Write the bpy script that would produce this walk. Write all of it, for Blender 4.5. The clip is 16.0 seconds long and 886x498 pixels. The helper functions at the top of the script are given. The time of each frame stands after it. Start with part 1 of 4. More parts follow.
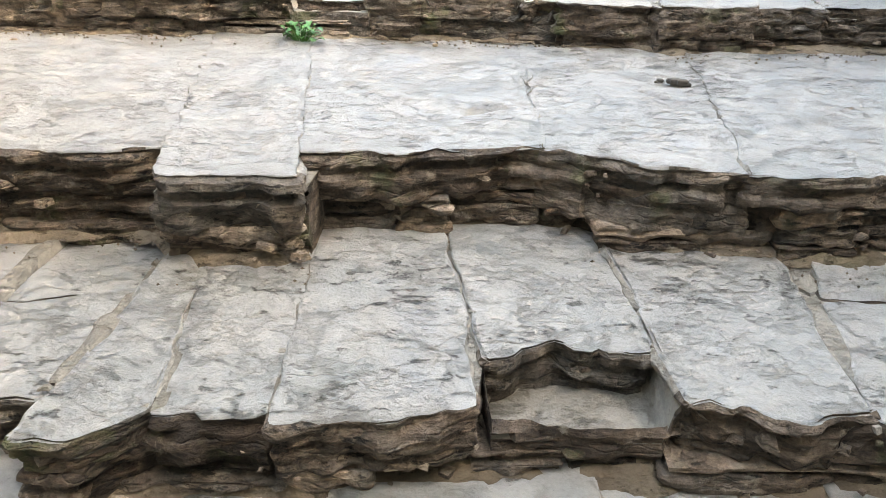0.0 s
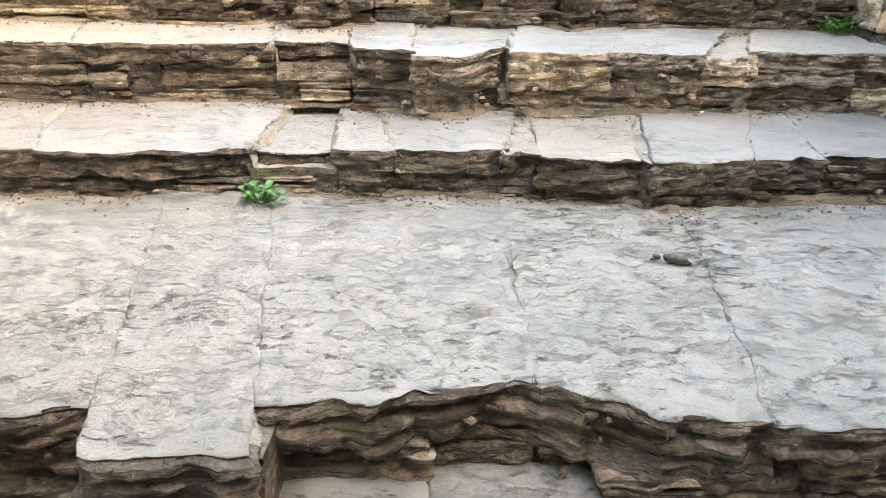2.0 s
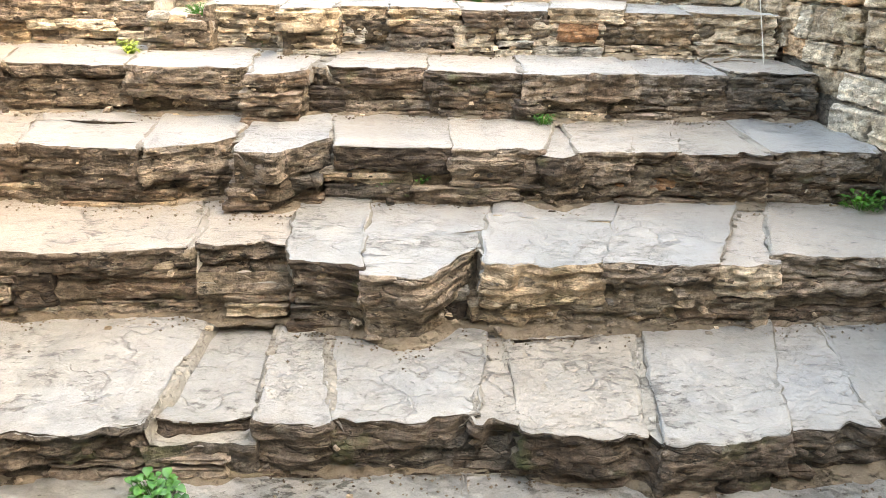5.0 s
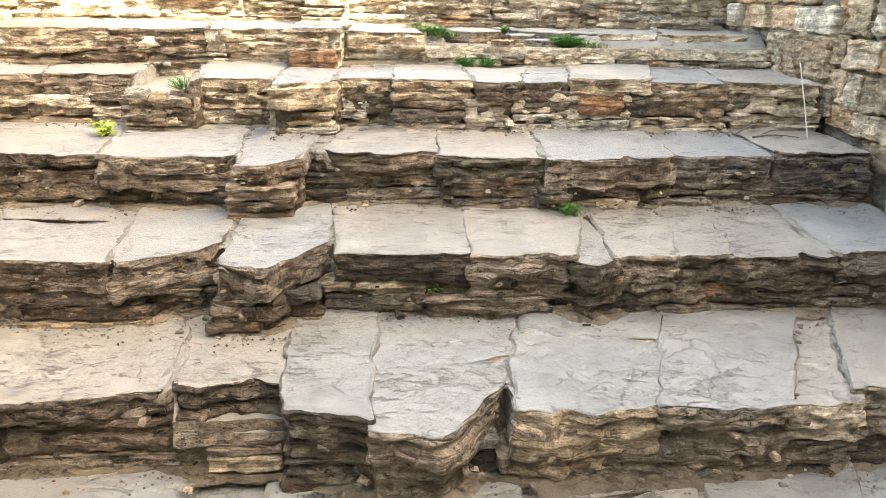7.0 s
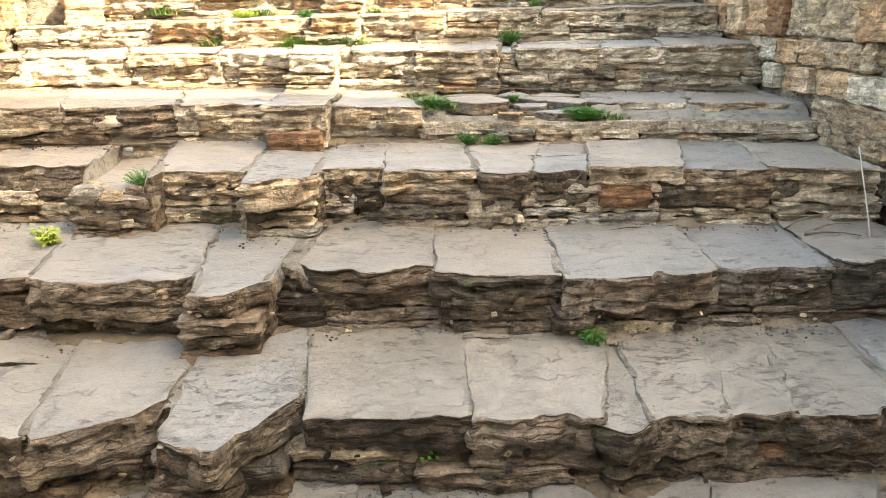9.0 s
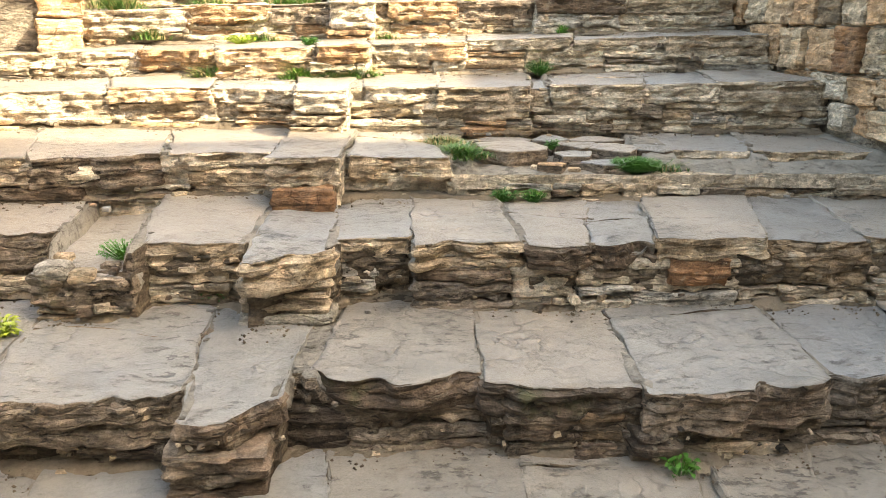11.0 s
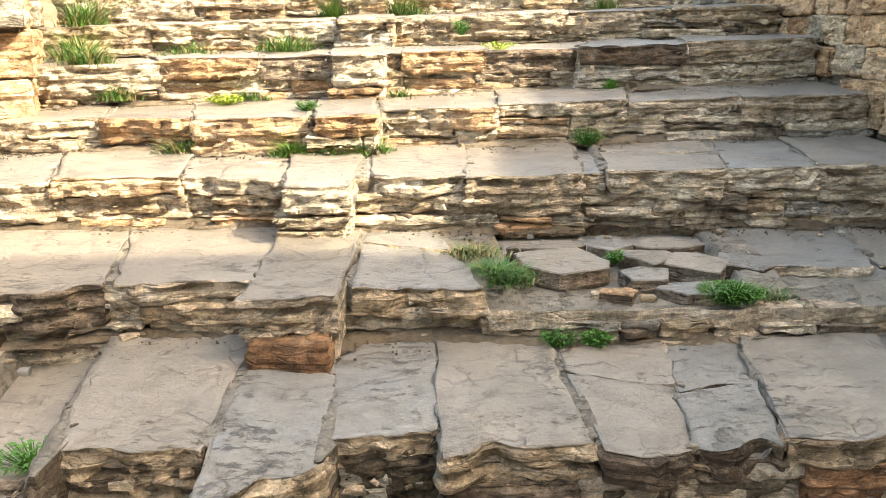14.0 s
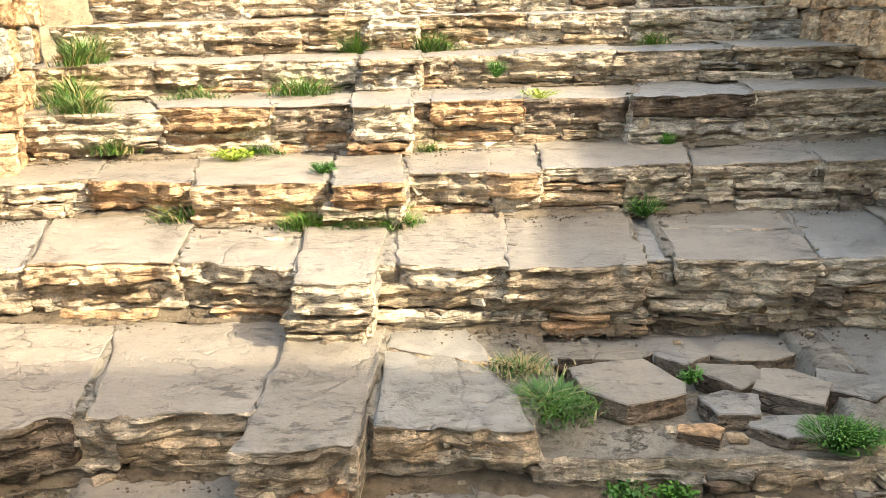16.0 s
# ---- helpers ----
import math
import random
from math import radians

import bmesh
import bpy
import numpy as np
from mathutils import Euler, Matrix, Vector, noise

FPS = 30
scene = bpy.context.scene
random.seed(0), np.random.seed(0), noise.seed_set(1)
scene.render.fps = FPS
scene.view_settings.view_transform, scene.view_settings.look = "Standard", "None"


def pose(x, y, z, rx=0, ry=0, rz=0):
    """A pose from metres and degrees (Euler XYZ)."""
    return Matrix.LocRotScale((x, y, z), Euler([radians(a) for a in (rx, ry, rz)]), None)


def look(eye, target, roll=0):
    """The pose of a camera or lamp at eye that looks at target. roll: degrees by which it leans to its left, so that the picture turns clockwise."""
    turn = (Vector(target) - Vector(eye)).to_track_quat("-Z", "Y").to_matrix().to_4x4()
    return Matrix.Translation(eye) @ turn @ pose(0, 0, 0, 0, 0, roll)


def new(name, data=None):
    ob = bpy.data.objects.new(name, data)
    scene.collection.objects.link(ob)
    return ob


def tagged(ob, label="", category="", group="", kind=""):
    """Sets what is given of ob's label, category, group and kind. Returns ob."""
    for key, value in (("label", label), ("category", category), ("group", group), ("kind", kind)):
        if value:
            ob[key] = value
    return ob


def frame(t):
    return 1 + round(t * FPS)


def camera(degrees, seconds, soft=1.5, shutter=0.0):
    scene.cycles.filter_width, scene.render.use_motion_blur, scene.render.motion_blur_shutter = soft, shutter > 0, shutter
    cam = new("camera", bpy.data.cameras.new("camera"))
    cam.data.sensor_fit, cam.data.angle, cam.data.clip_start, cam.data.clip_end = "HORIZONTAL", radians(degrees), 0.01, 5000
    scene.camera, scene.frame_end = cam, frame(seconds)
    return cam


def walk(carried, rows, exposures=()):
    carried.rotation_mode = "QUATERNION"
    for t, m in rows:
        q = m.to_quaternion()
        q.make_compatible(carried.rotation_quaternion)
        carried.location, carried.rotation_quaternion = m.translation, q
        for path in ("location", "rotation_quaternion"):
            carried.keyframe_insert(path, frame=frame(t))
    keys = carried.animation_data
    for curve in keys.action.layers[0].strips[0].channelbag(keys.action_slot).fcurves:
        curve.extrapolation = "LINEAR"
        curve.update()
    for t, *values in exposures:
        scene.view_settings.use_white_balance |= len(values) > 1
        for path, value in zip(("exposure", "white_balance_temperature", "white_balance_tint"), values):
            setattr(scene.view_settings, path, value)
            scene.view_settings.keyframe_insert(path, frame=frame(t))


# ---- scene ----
cam = camera(60.9, 16.0, 0.75)
EXPOSURE = [(0.0, 4.48, 8700, 4), (1.0, 4.38, 8700, 4), (4.0, 4.36, 9000, 5), (7.0, 3.93, 9400, 5), (8.2, 3.7, 9400, 5), (9.0, 3.42, 9600, 5), (12.0, 3.06, 9300, 5), (13.5, 2.86, 9100, 5), (15.0, 2.77, 9000, 5), (16.0, 2.65, 9100, 5)]
METRES, EYE, TILT, LEAN, TURN = 4.4, 1.25, -27.0, -1.4, 0.0
ROWS = [
    (0.0, 0.0, 0.0, 0.0, 0.0, 0.0, -0.0),
    (0.5, -0.0044, 0.0211, 0.0198, -0.3, 0.63, 0.32),
    (1.0, -0.0076, 0.0348, 0.0532, -0.79, 1.37, 0.73),
    (1.5, -0.0052, 0.0411, 0.0786, -1.42, 1.98, 0.94),
    (2.0, -0.0009, 0.0514, 0.1016, -1.92, 2.88, 1.14),
    (2.5, 0.0066, 0.0741, 0.1206, -2.24, 3.59, 1.27),
    (3.0, 0.0195, 0.1037, 0.1435, -2.41, 4.16, 1.25),
    (3.5, 0.0274, 0.1195, 0.1713, -2.62, 4.49, 1.14),
    (4.0, 0.0318, 0.1293, 0.2012, -2.68, 5.14, 1.19),
    (6.5, 0.0151, 0.2198, 0.3155, -3.36, 7.58, 1.95),
    (7.0, 0.0154, 0.2363, 0.3309, -3.27, 8.21, 2.14),
    (7.5, 0.0197, 0.2621, 0.3432, -3.15, 8.58, 2.29),
    (8.0, 0.0284, 0.2941, 0.3684, -2.85, 8.93, 2.38),
    (8.5, 0.0331, 0.3109, 0.3998, -2.62, 9.14, 2.41),
    (9.0, 0.0349, 0.3252, 0.4282, -2.29, 9.57, 2.47),
    (11.5, -0.0022, 0.4372, 0.5286, -3.5, 10.17, 2.47),
    (12.0, -0.006, 0.4481, 0.5561, -3.67, 10.35, 2.53),
    (12.5, -0.0078, 0.464, 0.5673, -3.64, 10.45, 2.53),
    (13.0, -0.0074, 0.4942, 0.5769, -3.29, 10.44, 2.56),
    (13.5, -0.0017, 0.526, 0.5925, -2.83, 10.4, 2.5),
    (14.0, 0.0051, 0.5567, 0.6288, -2.25, 10.35, 2.4),
    (14.5, 0.0069, 0.5711, 0.6578, -1.82, 10.53, 2.28),
    (15.0, 0.0058, 0.5838, 0.6792, -1.31, 10.71, 2.04),
    (15.5, 0.003, 0.6056, 0.6919, -1.07, 10.78, 1.81),
    (16.0, -0.0023, 0.6333, 0.71, -1.01, 10.65, 1.56),
]
walk(cam, [(t, pose(0, 0, EYE, TILT, LEAN, TURN) @ pose(METRES * x, METRES * y, METRES * z, 90 + pitch, roll, yaw)) for t, x, y, z, yaw, pitch, roll in ROWS], EXPOSURE)

# ---- light ----
TO_SUN = Vector((0.70, -0.30, 0.65)).normalized()
world = bpy.data.worlds.new("sky")
scene.world = world
world.use_nodes = True
wn = world.node_tree
sky = wn.nodes.new("ShaderNodeTexSky")
sky.sky_type = 'NISHITA'
sky.sun_disc = False
sky.sun_elevation = math.asin(TO_SUN.z)
sky.sun_rotation = math.atan2(TO_SUN.x, TO_SUN.y)
sky.dust_density = 3.0
wn.links.new(sky.outputs[0], wn.nodes["Background"].inputs[0])
wn.nodes["Background"].inputs[1].default_value = 0.15
sun = new("sun", bpy.data.lights.new("sun", 'SUN'))
sun.data.energy, sun.data.angle, sun.data.color = 1.75, radians(0.6), (1.0, 0.985, 0.96)
sun.matrix_world = look(TO_SUN * 30, (0, 0, 0))


# ---- materials ----
class Nodes:
    """A small builder for one material's node tree."""

    def __init__(self, name):
        self.mat = bpy.data.materials.new(name)
        self.mat.use_nodes = True
        self.tree = self.mat.node_tree
        self.bsdf = self.tree.nodes["Principled BSDF"]

    def add(self, kind, **inputs):
        n = self.tree.nodes.new(kind)
        for key, value in inputs.items():
            self.put(n.inputs[key.replace("_", " ")], value)
        return n

    def put(self, socket, value):
        if isinstance(value, bpy.types.NodeSocket):
            self.tree.links.new(value, socket)
        else:
            socket.default_value = value

    def math(self, op, a, b=0.0):
        n = self.tree.nodes.new("ShaderNodeMath")
        n.operation = op
        self.put(n.inputs[0], a), self.put(n.inputs[1], b)
        return n.outputs[0]

    def mix(self, fac, a, b, blend='MIX'):
        n = self.tree.nodes.new("ShaderNodeMix")
        n.data_type, n.blend_type = 'RGBA', blend
        self.put(n.inputs[0], fac), self.put(n.inputs[6], a), self.put(n.inputs[7], b)
        return n.outputs[2]

    def ramp(self, value, stops):
        n = self.tree.nodes.new("ShaderNodeValToRGB")
        e = n.color_ramp.elements
        while len(e) < len(stops):
            e.new(0.5)
        for el, (at, c) in zip(e, stops):
            el.position = at
            el.color = (*c, 1) if isinstance(c, tuple) else (c, c, c, 1)
        self.put(n.inputs[0], value)
        return n.outputs[0]

    def noise(self, vec, scale, detail=4.0, rough=0.6, stretch=None):
        if stretch:
            m = self.tree.nodes.new("ShaderNodeMapping")
            m.inputs["Scale"].default_value = stretch
            self.put(m.inputs["Vector"], vec)
            vec = m.outputs[0]
        n = self.add("ShaderNodeTexNoise", Vector=vec, Scale=scale, Detail=detail, Roughness=rough)
        return n.outputs["Fac"]

    def place(self, whole=False):
        """Object coordinates, shifted for each piece; or the place itself, for a sheet that runs on over its pieces."""
        if whole:
            self.random = 0.5
            return self.tree.nodes.new("ShaderNodeNewGeometry").outputs["Position"]
        tc = self.tree.nodes.new("ShaderNodeTexCoord")
        info = self.tree.nodes.new("ShaderNodeObjectInfo")
        self.random = info.outputs["Random"]
        v = self.tree.nodes.new("ShaderNodeVectorMath")
        v.operation = 'ADD'
        self.put(v.inputs[0], tc.outputs["Object"])
        c = self.add("ShaderNodeCombineXYZ", X=self.math('MULTIPLY', self.random, 31.0), Y=self.math('MULTIPLY', self.random, 57.0), Z=self.math('MULTIPLY', self.random, 13.0))
        self.put(v.inputs[1], c.outputs[0])
        return v.outputs[0]


def stone_material(name, tones, dark, layered=0.5, pits=0.5, moss=0.0, rough=0.88, relief=0.5, cracks=0.8, gloss=0.3, whole=False):
    """Weathered sandstone: tones across patches and pieces, bedding lines, pits, dark crust, and moss."""
    n = Nodes(name)
    v = n.place(whole)
    big = n.noise(v, 3.0, 5.0, 0.62)
    shift = n.math('ADD', n.math('MULTIPLY', n.math('SUBTRACT', n.random, 0.5), 0.42), big)
    k = len(tones)
    col = n.ramp(shift, [(0.25 + 0.5 * i / (k - 1), c) for i, c in enumerate(tones)])
    grain = n.noise(v, 90.0, 5.0, 0.8)
    if layered > 0.3:
        beds = n.noise(v, 1.0, 6.0, 0.7, (15.0, 15.0, 52.0))
        col = n.mix(layered, col, n.ramp(beds, [(0.32, 0.38), (0.5, 0.95), (0.68, 1.45)]), 'MULTIPLY')
        mid = n.noise(v, 20.0, 8.0, 0.76, (1.0, 1.0, 1.5))
        col = n.mix(0.95, col, n.ramp(mid, [(0.31, 0.34), (0.5, 0.98), (0.70, 1.65)]), 'MULTIPLY')
        col = n.mix(0.8, col, n.ramp(grain, [(0.28, 0.5), (0.5, 0.97), (0.72, 1.45)]), 'MULTIPLY')
        bend = n.tree.nodes.new("ShaderNodeVectorMath")
        bend.operation = 'MULTIPLY_ADD'
        n.put(bend.inputs[0], n.add("ShaderNodeTexNoise", Vector=v, Scale=14.0, Detail=4.0).outputs["Color"]), n.put(bend.inputs[1], (0.06, 0.06, 0.03)), n.put(bend.inputs[2], v)
        flat = n.tree.nodes.new("ShaderNodeMapping")
        flat.inputs["Scale"].default_value = (11.0, 11.0, 42.0)
        n.put(flat.inputs["Vector"], bend.outputs[0])
        shard = n.add("ShaderNodeTexVoronoi", Vector=flat.outputs[0], Scale=1.0)
        rift = n.tree.nodes.new("ShaderNodeTexVoronoi")
        rift.feature = 'DISTANCE_TO_EDGE'
        n.put(rift.inputs["Vector"], flat.outputs[0]), n.put(rift.inputs["Scale"], 1.0)
        tone = n.tree.nodes.new("ShaderNodeSeparateColor")
        n.put(tone.inputs[0], shard.outputs["Color"])
        col = n.mix(0.6, col, n.ramp(tone.outputs[0], [(0.0, 0.6), (0.5, 1.0), (1.0, 1.5)]), 'MULTIPLY')
        gap = n.math('MULTIPLY', n.ramp(rift.outputs["Distance"], [(0.0, 1.0), (0.03, 0.5), (0.09, 0.0)]), n.ramp(n.noise(v, 11.0, 5.0, 0.7), [(0.46, 0.0), (0.58, 1.0)]))
        col = n.mix(n.math('MULTIPLY', gap, 0.35), col, (*dark, 1))
        lichen = n.ramp(n.noise(v, 24.0, 7.0, 0.72), [(0.55, 0.0), (0.63, 1.0)])
        there = n.ramp(n.noise(v, 4.4, 4.0), [(0.46, 0.0), (0.58, 1.0)])
        col = n.mix(n.math('MULTIPLY', n.math('MULTIPLY', lichen, there), 0.75), col, n.mix(0.5, (0.42, 0.36, 0.28, 1), (*tones[-1], 1)))
    else:
        beds = n.noise(v, 1.0, 5.0, 0.65, (8.0, 8.0, 50.0))
        mid = n.noise(v, 13.0, 8.0, 0.74)
        col = n.mix(0.5, col, n.ramp(mid, [(0.30, 0.55), (0.5, 1.0), (0.72, 1.25)]), 'MULTIPLY')
        col = n.mix(0.5, col, n.ramp(grain, [(0.28, 0.6), (0.5, 0.98), (0.72, 1.3)]), 'MULTIPLY')
    pit = n.noise(v, 1.0, 8.0, 0.72, (19.0, 38.0, 50.0))
    density = n.math('MULTIPLY', n.math('SUBTRACT', n.noise(v, 2.6, 4.0), 0.5), 0.45)
    pitmask = n.ramp(n.math('ADD', pit, density), [(0.60, 0.0), (0.64, 1.0)])
    col = n.mix(n.math('MULTIPLY', pitmask, pits), col, (*dark, 1))
    if layered <= 0.3:
        scale = n.noise(v, 6.5, 9.0, 0.72, (1.0, 1.5, 1.5))
        rim = n.ramp(n.math('ABSOLUTE', n.math('SUBTRACT', scale, 0.5)), [(0.0, 1.0), (0.011, 0.0)])
        some = n.ramp(n.noise(v, 3.7, 5.0), [(0.50, 0.0), (0.62, 1.0)])
        rim = n.math('MULTIPLY', rim, some)
        low = n.ramp(scale, [(0.48, 0.0), (0.52, 1.0)])
        col = n.mix(n.math('MULTIPLY', n.math('MULTIPLY', low, some), 0.18), col, (0.20, 0.17, 0.13, 1))
        col = n.mix(n.math('MULTIPLY', rim, 0.6), col, (*dark, 1))
    crust = n.noise(v, 5.5, 7.0, 0.7)
    col = n.mix(n.math('MULTIPLY', n.ramp(crust, [(0.56, 0.0), (0.66, 1.0)]), 0.55 if layered > 0.3 else 0.28), col, (*dark, 1))
    if cracks:
        warp = n.tree.nodes.new("ShaderNodeVectorMath")
        warp.operation = 'MULTIPLY_ADD'
        wob = n.add("ShaderNodeTexNoise", Vector=v, Scale=7.0, Detail=4.0)
        n.put(warp.inputs[0], wob.outputs["Color"]), n.put(warp.inputs[1], (0.22, 0.22, 0.12)), n.put(warp.inputs[2], v)
        cell = n.tree.nodes.new("ShaderNodeTexVoronoi")
        cell.feature = 'DISTANCE_TO_EDGE'
        squash = n.tree.nodes.new("ShaderNodeMapping")
        squash.inputs["Scale"].default_value = (0.8, 1.3, 4.0)
        n.put(squash.inputs["Vector"], warp.outputs[0])
        n.put(cell.inputs["Vector"], squash.outputs[0]), n.put(cell.inputs["Scale"], 5.0)
        line = n.ramp(cell.outputs["Distance"], [(0.0, 0.9), (0.02, 0.4), (0.05, 0.0)])
        where = n.ramp(n.noise(v, 5.0, 3.0), [(0.50, 0.0), (0.60, 1.0)])
        crack = n.math('MULTIPLY', n.math('MULTIPLY', line, where), cracks * (0.35 if layered > 0.3 else 1.0))
        col = n.mix(crack, col, (*dark, 1))
    if moss:
        green = n.noise(v, 4.2, 5.0, 0.65)
        col = n.mix(n.math('MULTIPLY', n.ramp(green, [(0.60, 0.0), (0.70, 1.0)]), moss), col, (0.085, 0.115, 0.03, 1))
    n.put(n.bsdf.inputs["Base Color"], col)
    n.put(n.bsdf.inputs["Roughness"], n.ramp(mid, [(0.3, rough - 0.08), (0.7, rough + 0.08)]))
    n.bsdf.inputs["Specular IOR Level"].default_value = gloss
    h = n.math('ADD', n.math('MULTIPLY', mid, 0.9), n.math('MULTIPLY', grain, 0.32))
    h = n.math('ADD', h, n.math('MULTIPLY', beds, layered * 1.6))
    h = n.math('SUBTRACT', h, n.math('MULTIPLY', pitmask, 0.5 * pits))
    if layered > 0.3:
        h = n.math('ADD', n.math('SUBTRACT', h, n.math('MULTIPLY', gap, 0.5)), n.math('MULTIPLY', tone.outputs[1], 0.4))
    else:
        h = n.math('SUBTRACT', h, n.math('ADD', n.math('MULTIPLY', low, 0.22), n.math('MULTIPLY', rim, 0.4)))
    if cracks:
        h = n.math('SUBTRACT', h, n.math('MULTIPLY', crack, 0.9))
    b = n.add("ShaderNodeBump", Strength=relief, Distance=0.02, Height=h)
    n.put(n.bsdf.inputs["Normal"], b.outputs[0])
    return n.mat


def plain_material(name, a, b, scale=9.0, rough=0.7, through_light=0.0):
    n = Nodes(name)
    v = n.place()
    m = n.noise(v, scale, 4.0)
    shift = n.math('ADD', n.math('MULTIPLY', n.math('SUBTRACT', n.random, 0.5), 0.4), m)
    n.put(n.bsdf.inputs["Base Color"], n.ramp(shift, [(0.3, a), (0.7, b)]))
    n.bsdf.inputs["Roughness"].default_value = rough
    if through_light:
        n.bsdf.inputs["Transmission Weight"].default_value = 0.0
        n.bsdf.inputs["Subsurface Weight"].default_value = through_light
        n.bsdf.inputs["Subsurface Radius"].default_value = (0.01, 0.02, 0.005)
    return n.mat


LANDING = stone_material("pitted_landing_stone", [(0.16, 0.152, 0.139), (0.215, 0.206, 0.189), (0.255, 0.235, 0.210), (0.22, 0.222, 0.220)], (0.05, 0.043, 0.035), 0.0, 0.95, 0.0, 0.38, 0.9, 0.25, 1.0, True)
WORN = stone_material("worn_grey_stone", [(0.190, 0.177, 0.159), (0.224, 0.210, 0.190), (0.258, 0.237, 0.210), (0.23, 0.222, 0.210)], (0.06, 0.052, 0.043), 0.0, 0.8, 0.0, 0.36, 0.65, 0.6, 1.0)
WORN_WARM = stone_material("worn_warm_stone", [(0.215, 0.186, 0.153), (0.268, 0.231, 0.19), (0.298, 0.252, 0.206)], (0.065, 0.053, 0.042), 0.0, 0.8, 0.0, 0.38, 0.65, 0.6, 1.0)
# brown stone with shade put into its colour, mostly for the lower steps
SHADED_BROWN = stone_material("shaded_brown_stone", [(0.05, 0.036, 0.026), (0.092, 0.067, 0.049), (0.155, 0.117, 0.087), (0.10, 0.085, 0.07)], (0.014, 0.012, 0.010), 0.6, 0.8, 0.4, 0.9, 1.0)
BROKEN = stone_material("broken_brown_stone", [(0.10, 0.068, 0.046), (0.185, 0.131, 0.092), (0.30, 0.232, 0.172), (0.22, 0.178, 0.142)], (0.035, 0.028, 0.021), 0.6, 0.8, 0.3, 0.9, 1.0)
TAN = stone_material("tan_bedded_stone", [(0.265, 0.183, 0.115), (0.45, 0.335, 0.222), (0.585, 0.465, 0.335)], (0.11, 0.085, 0.06), 0.55, 0.75, 0.2, 0.9, 1.0)
# tan stone brightened in its colour to light up the upper steps
BRIGHTENED_TAN = stone_material("brightened_tan_stone", [(0.44, 0.342, 0.243), (0.605, 0.495, 0.37), (0.70, 0.602, 0.478)], (0.20, 0.155, 0.11), 0.55, 0.7, 0.15, 0.9, 1.0)
ORANGE = stone_material("orange_sandstone", [(0.40, 0.235, 0.13), (0.53, 0.345, 0.205), (0.56, 0.42, 0.285)], (0.15, 0.085, 0.05), 0.4, 0.5, 0.0, 0.88, 0.9)
RUST = stone_material("rust_red_stone", [(0.12, 0.052, 0.026), (0.21, 0.095, 0.045), (0.27, 0.15, 0.08)], (0.05, 0.03, 0.02), 0.6, 0.7, 0.0, 0.88, 0.8)
GREY = stone_material("grey_wall_stone", [(0.30, 0.262, 0.215), (0.43, 0.385, 0.325), (0.52, 0.475, 0.41)], (0.05, 0.043, 0.035), 0.5, 0.65, 0.2, 0.9, 0.9)
MORTAR = stone_material("earth_mortar", [(0.085, 0.062, 0.042), (0.16, 0.12, 0.085), (0.26, 0.205, 0.15)], (0.03, 0.024, 0.018), 0.6, 0.85, 0.15, 0.95, 1.0, 0.0)
JOINT = stone_material("pale_joint_rubble", [(0.18, 0.157, 0.126), (0.26, 0.231, 0.192), (0.325, 0.293, 0.25)], (0.07, 0.055, 0.04), 0.1, 0.5, 0.1, 0.75, 1.0, 0.2)
WALL_JOINT = stone_material("tan_wall_mortar", [(0.21, 0.18, 0.145), (0.30, 0.262, 0.215), (0.38, 0.34, 0.285)], (0.05, 0.04, 0.03), 0.4, 0.8, 0.1, 0.95, 1.0, 0.0)
SOIL = stone_material("foot_soil", [(0.12, 0.09, 0.06), (0.20, 0.155, 0.11), (0.29, 0.235, 0.175)], (0.06, 0.045, 0.03), 0.0, 0.9, 0.15, 0.95, 1.0, 0.0)
EARTH = stone_material("dry_earth", [(0.20, 0.15, 0.09), (0.30, 0.23, 0.15), (0.36, 0.29, 0.19)], (0.09, 0.07, 0.05), 0.0, 0.6, 0.4, 0.95, 0.8, 0.0)
LEAF = plain_material("leaf_green", (0.022, 0.095, 0.010), (0.065, 0.21, 0.02), 14.0, 0.5, 0.1)
LEAF_LIGHT = plain_material("leaf_yellow_green", (0.20, 0.30, 0.03), (0.38, 0.44, 0.06), 14.0, 0.5, 0.1)
GRASS = plain_material("grass_green", (0.03, 0.10, 0.010), (0.085, 0.21, 0.022), 20.0, 0.55, 0.1)
STRAW = plain_material("dry_grass", (0.30, 0.23, 0.11), (0.42, 0.34, 0.18), 20.0, 0.7)
PALE_WOOD = plain_material("bleached_wood", (0.36, 0.32, 0.26), (0.50, 0.46, 0.39), 40.0, 0.7)
DARK_WOOD = plain_material("dry_twig", (0.10, 0.07, 0.045), (0.20, 0.145, 0.09), 40.0, 0.8)
BLACK = plain_material("dark_clod", (0.025, 0.02, 0.016), (0.06, 0.05, 0.04), 40.0, 0.9)

# ---- rock shapes ----
rng = np.random.default_rng(7)
PERM = rng.permutation(256)
VALS = rng.uniform(-1, 1, 256)


def lattice_noise(p):
    """Smooth noise in -1..1 at the points p (n, 3)."""
    i = np.floor(p).astype(int)
    f = p - i
    f = f * f * (3 - 2 * f)
    out = np.zeros(len(p))
    for dx in (0, 1):
        for dy in (0, 1):
            for dz in (0, 1):
                h = PERM[(PERM[(PERM[(i[:, 0] + dx) & 255] + i[:, 1] + dy) & 255] + i[:, 2] + dz) & 255]
                w = (f[:, 0] if dx else 1 - f[:, 0]) * (f[:, 1] if dy else 1 - f[:, 1]) * (f[:, 2] if dz else 1 - f[:, 2])
                out += w * VALS[h]
    return out


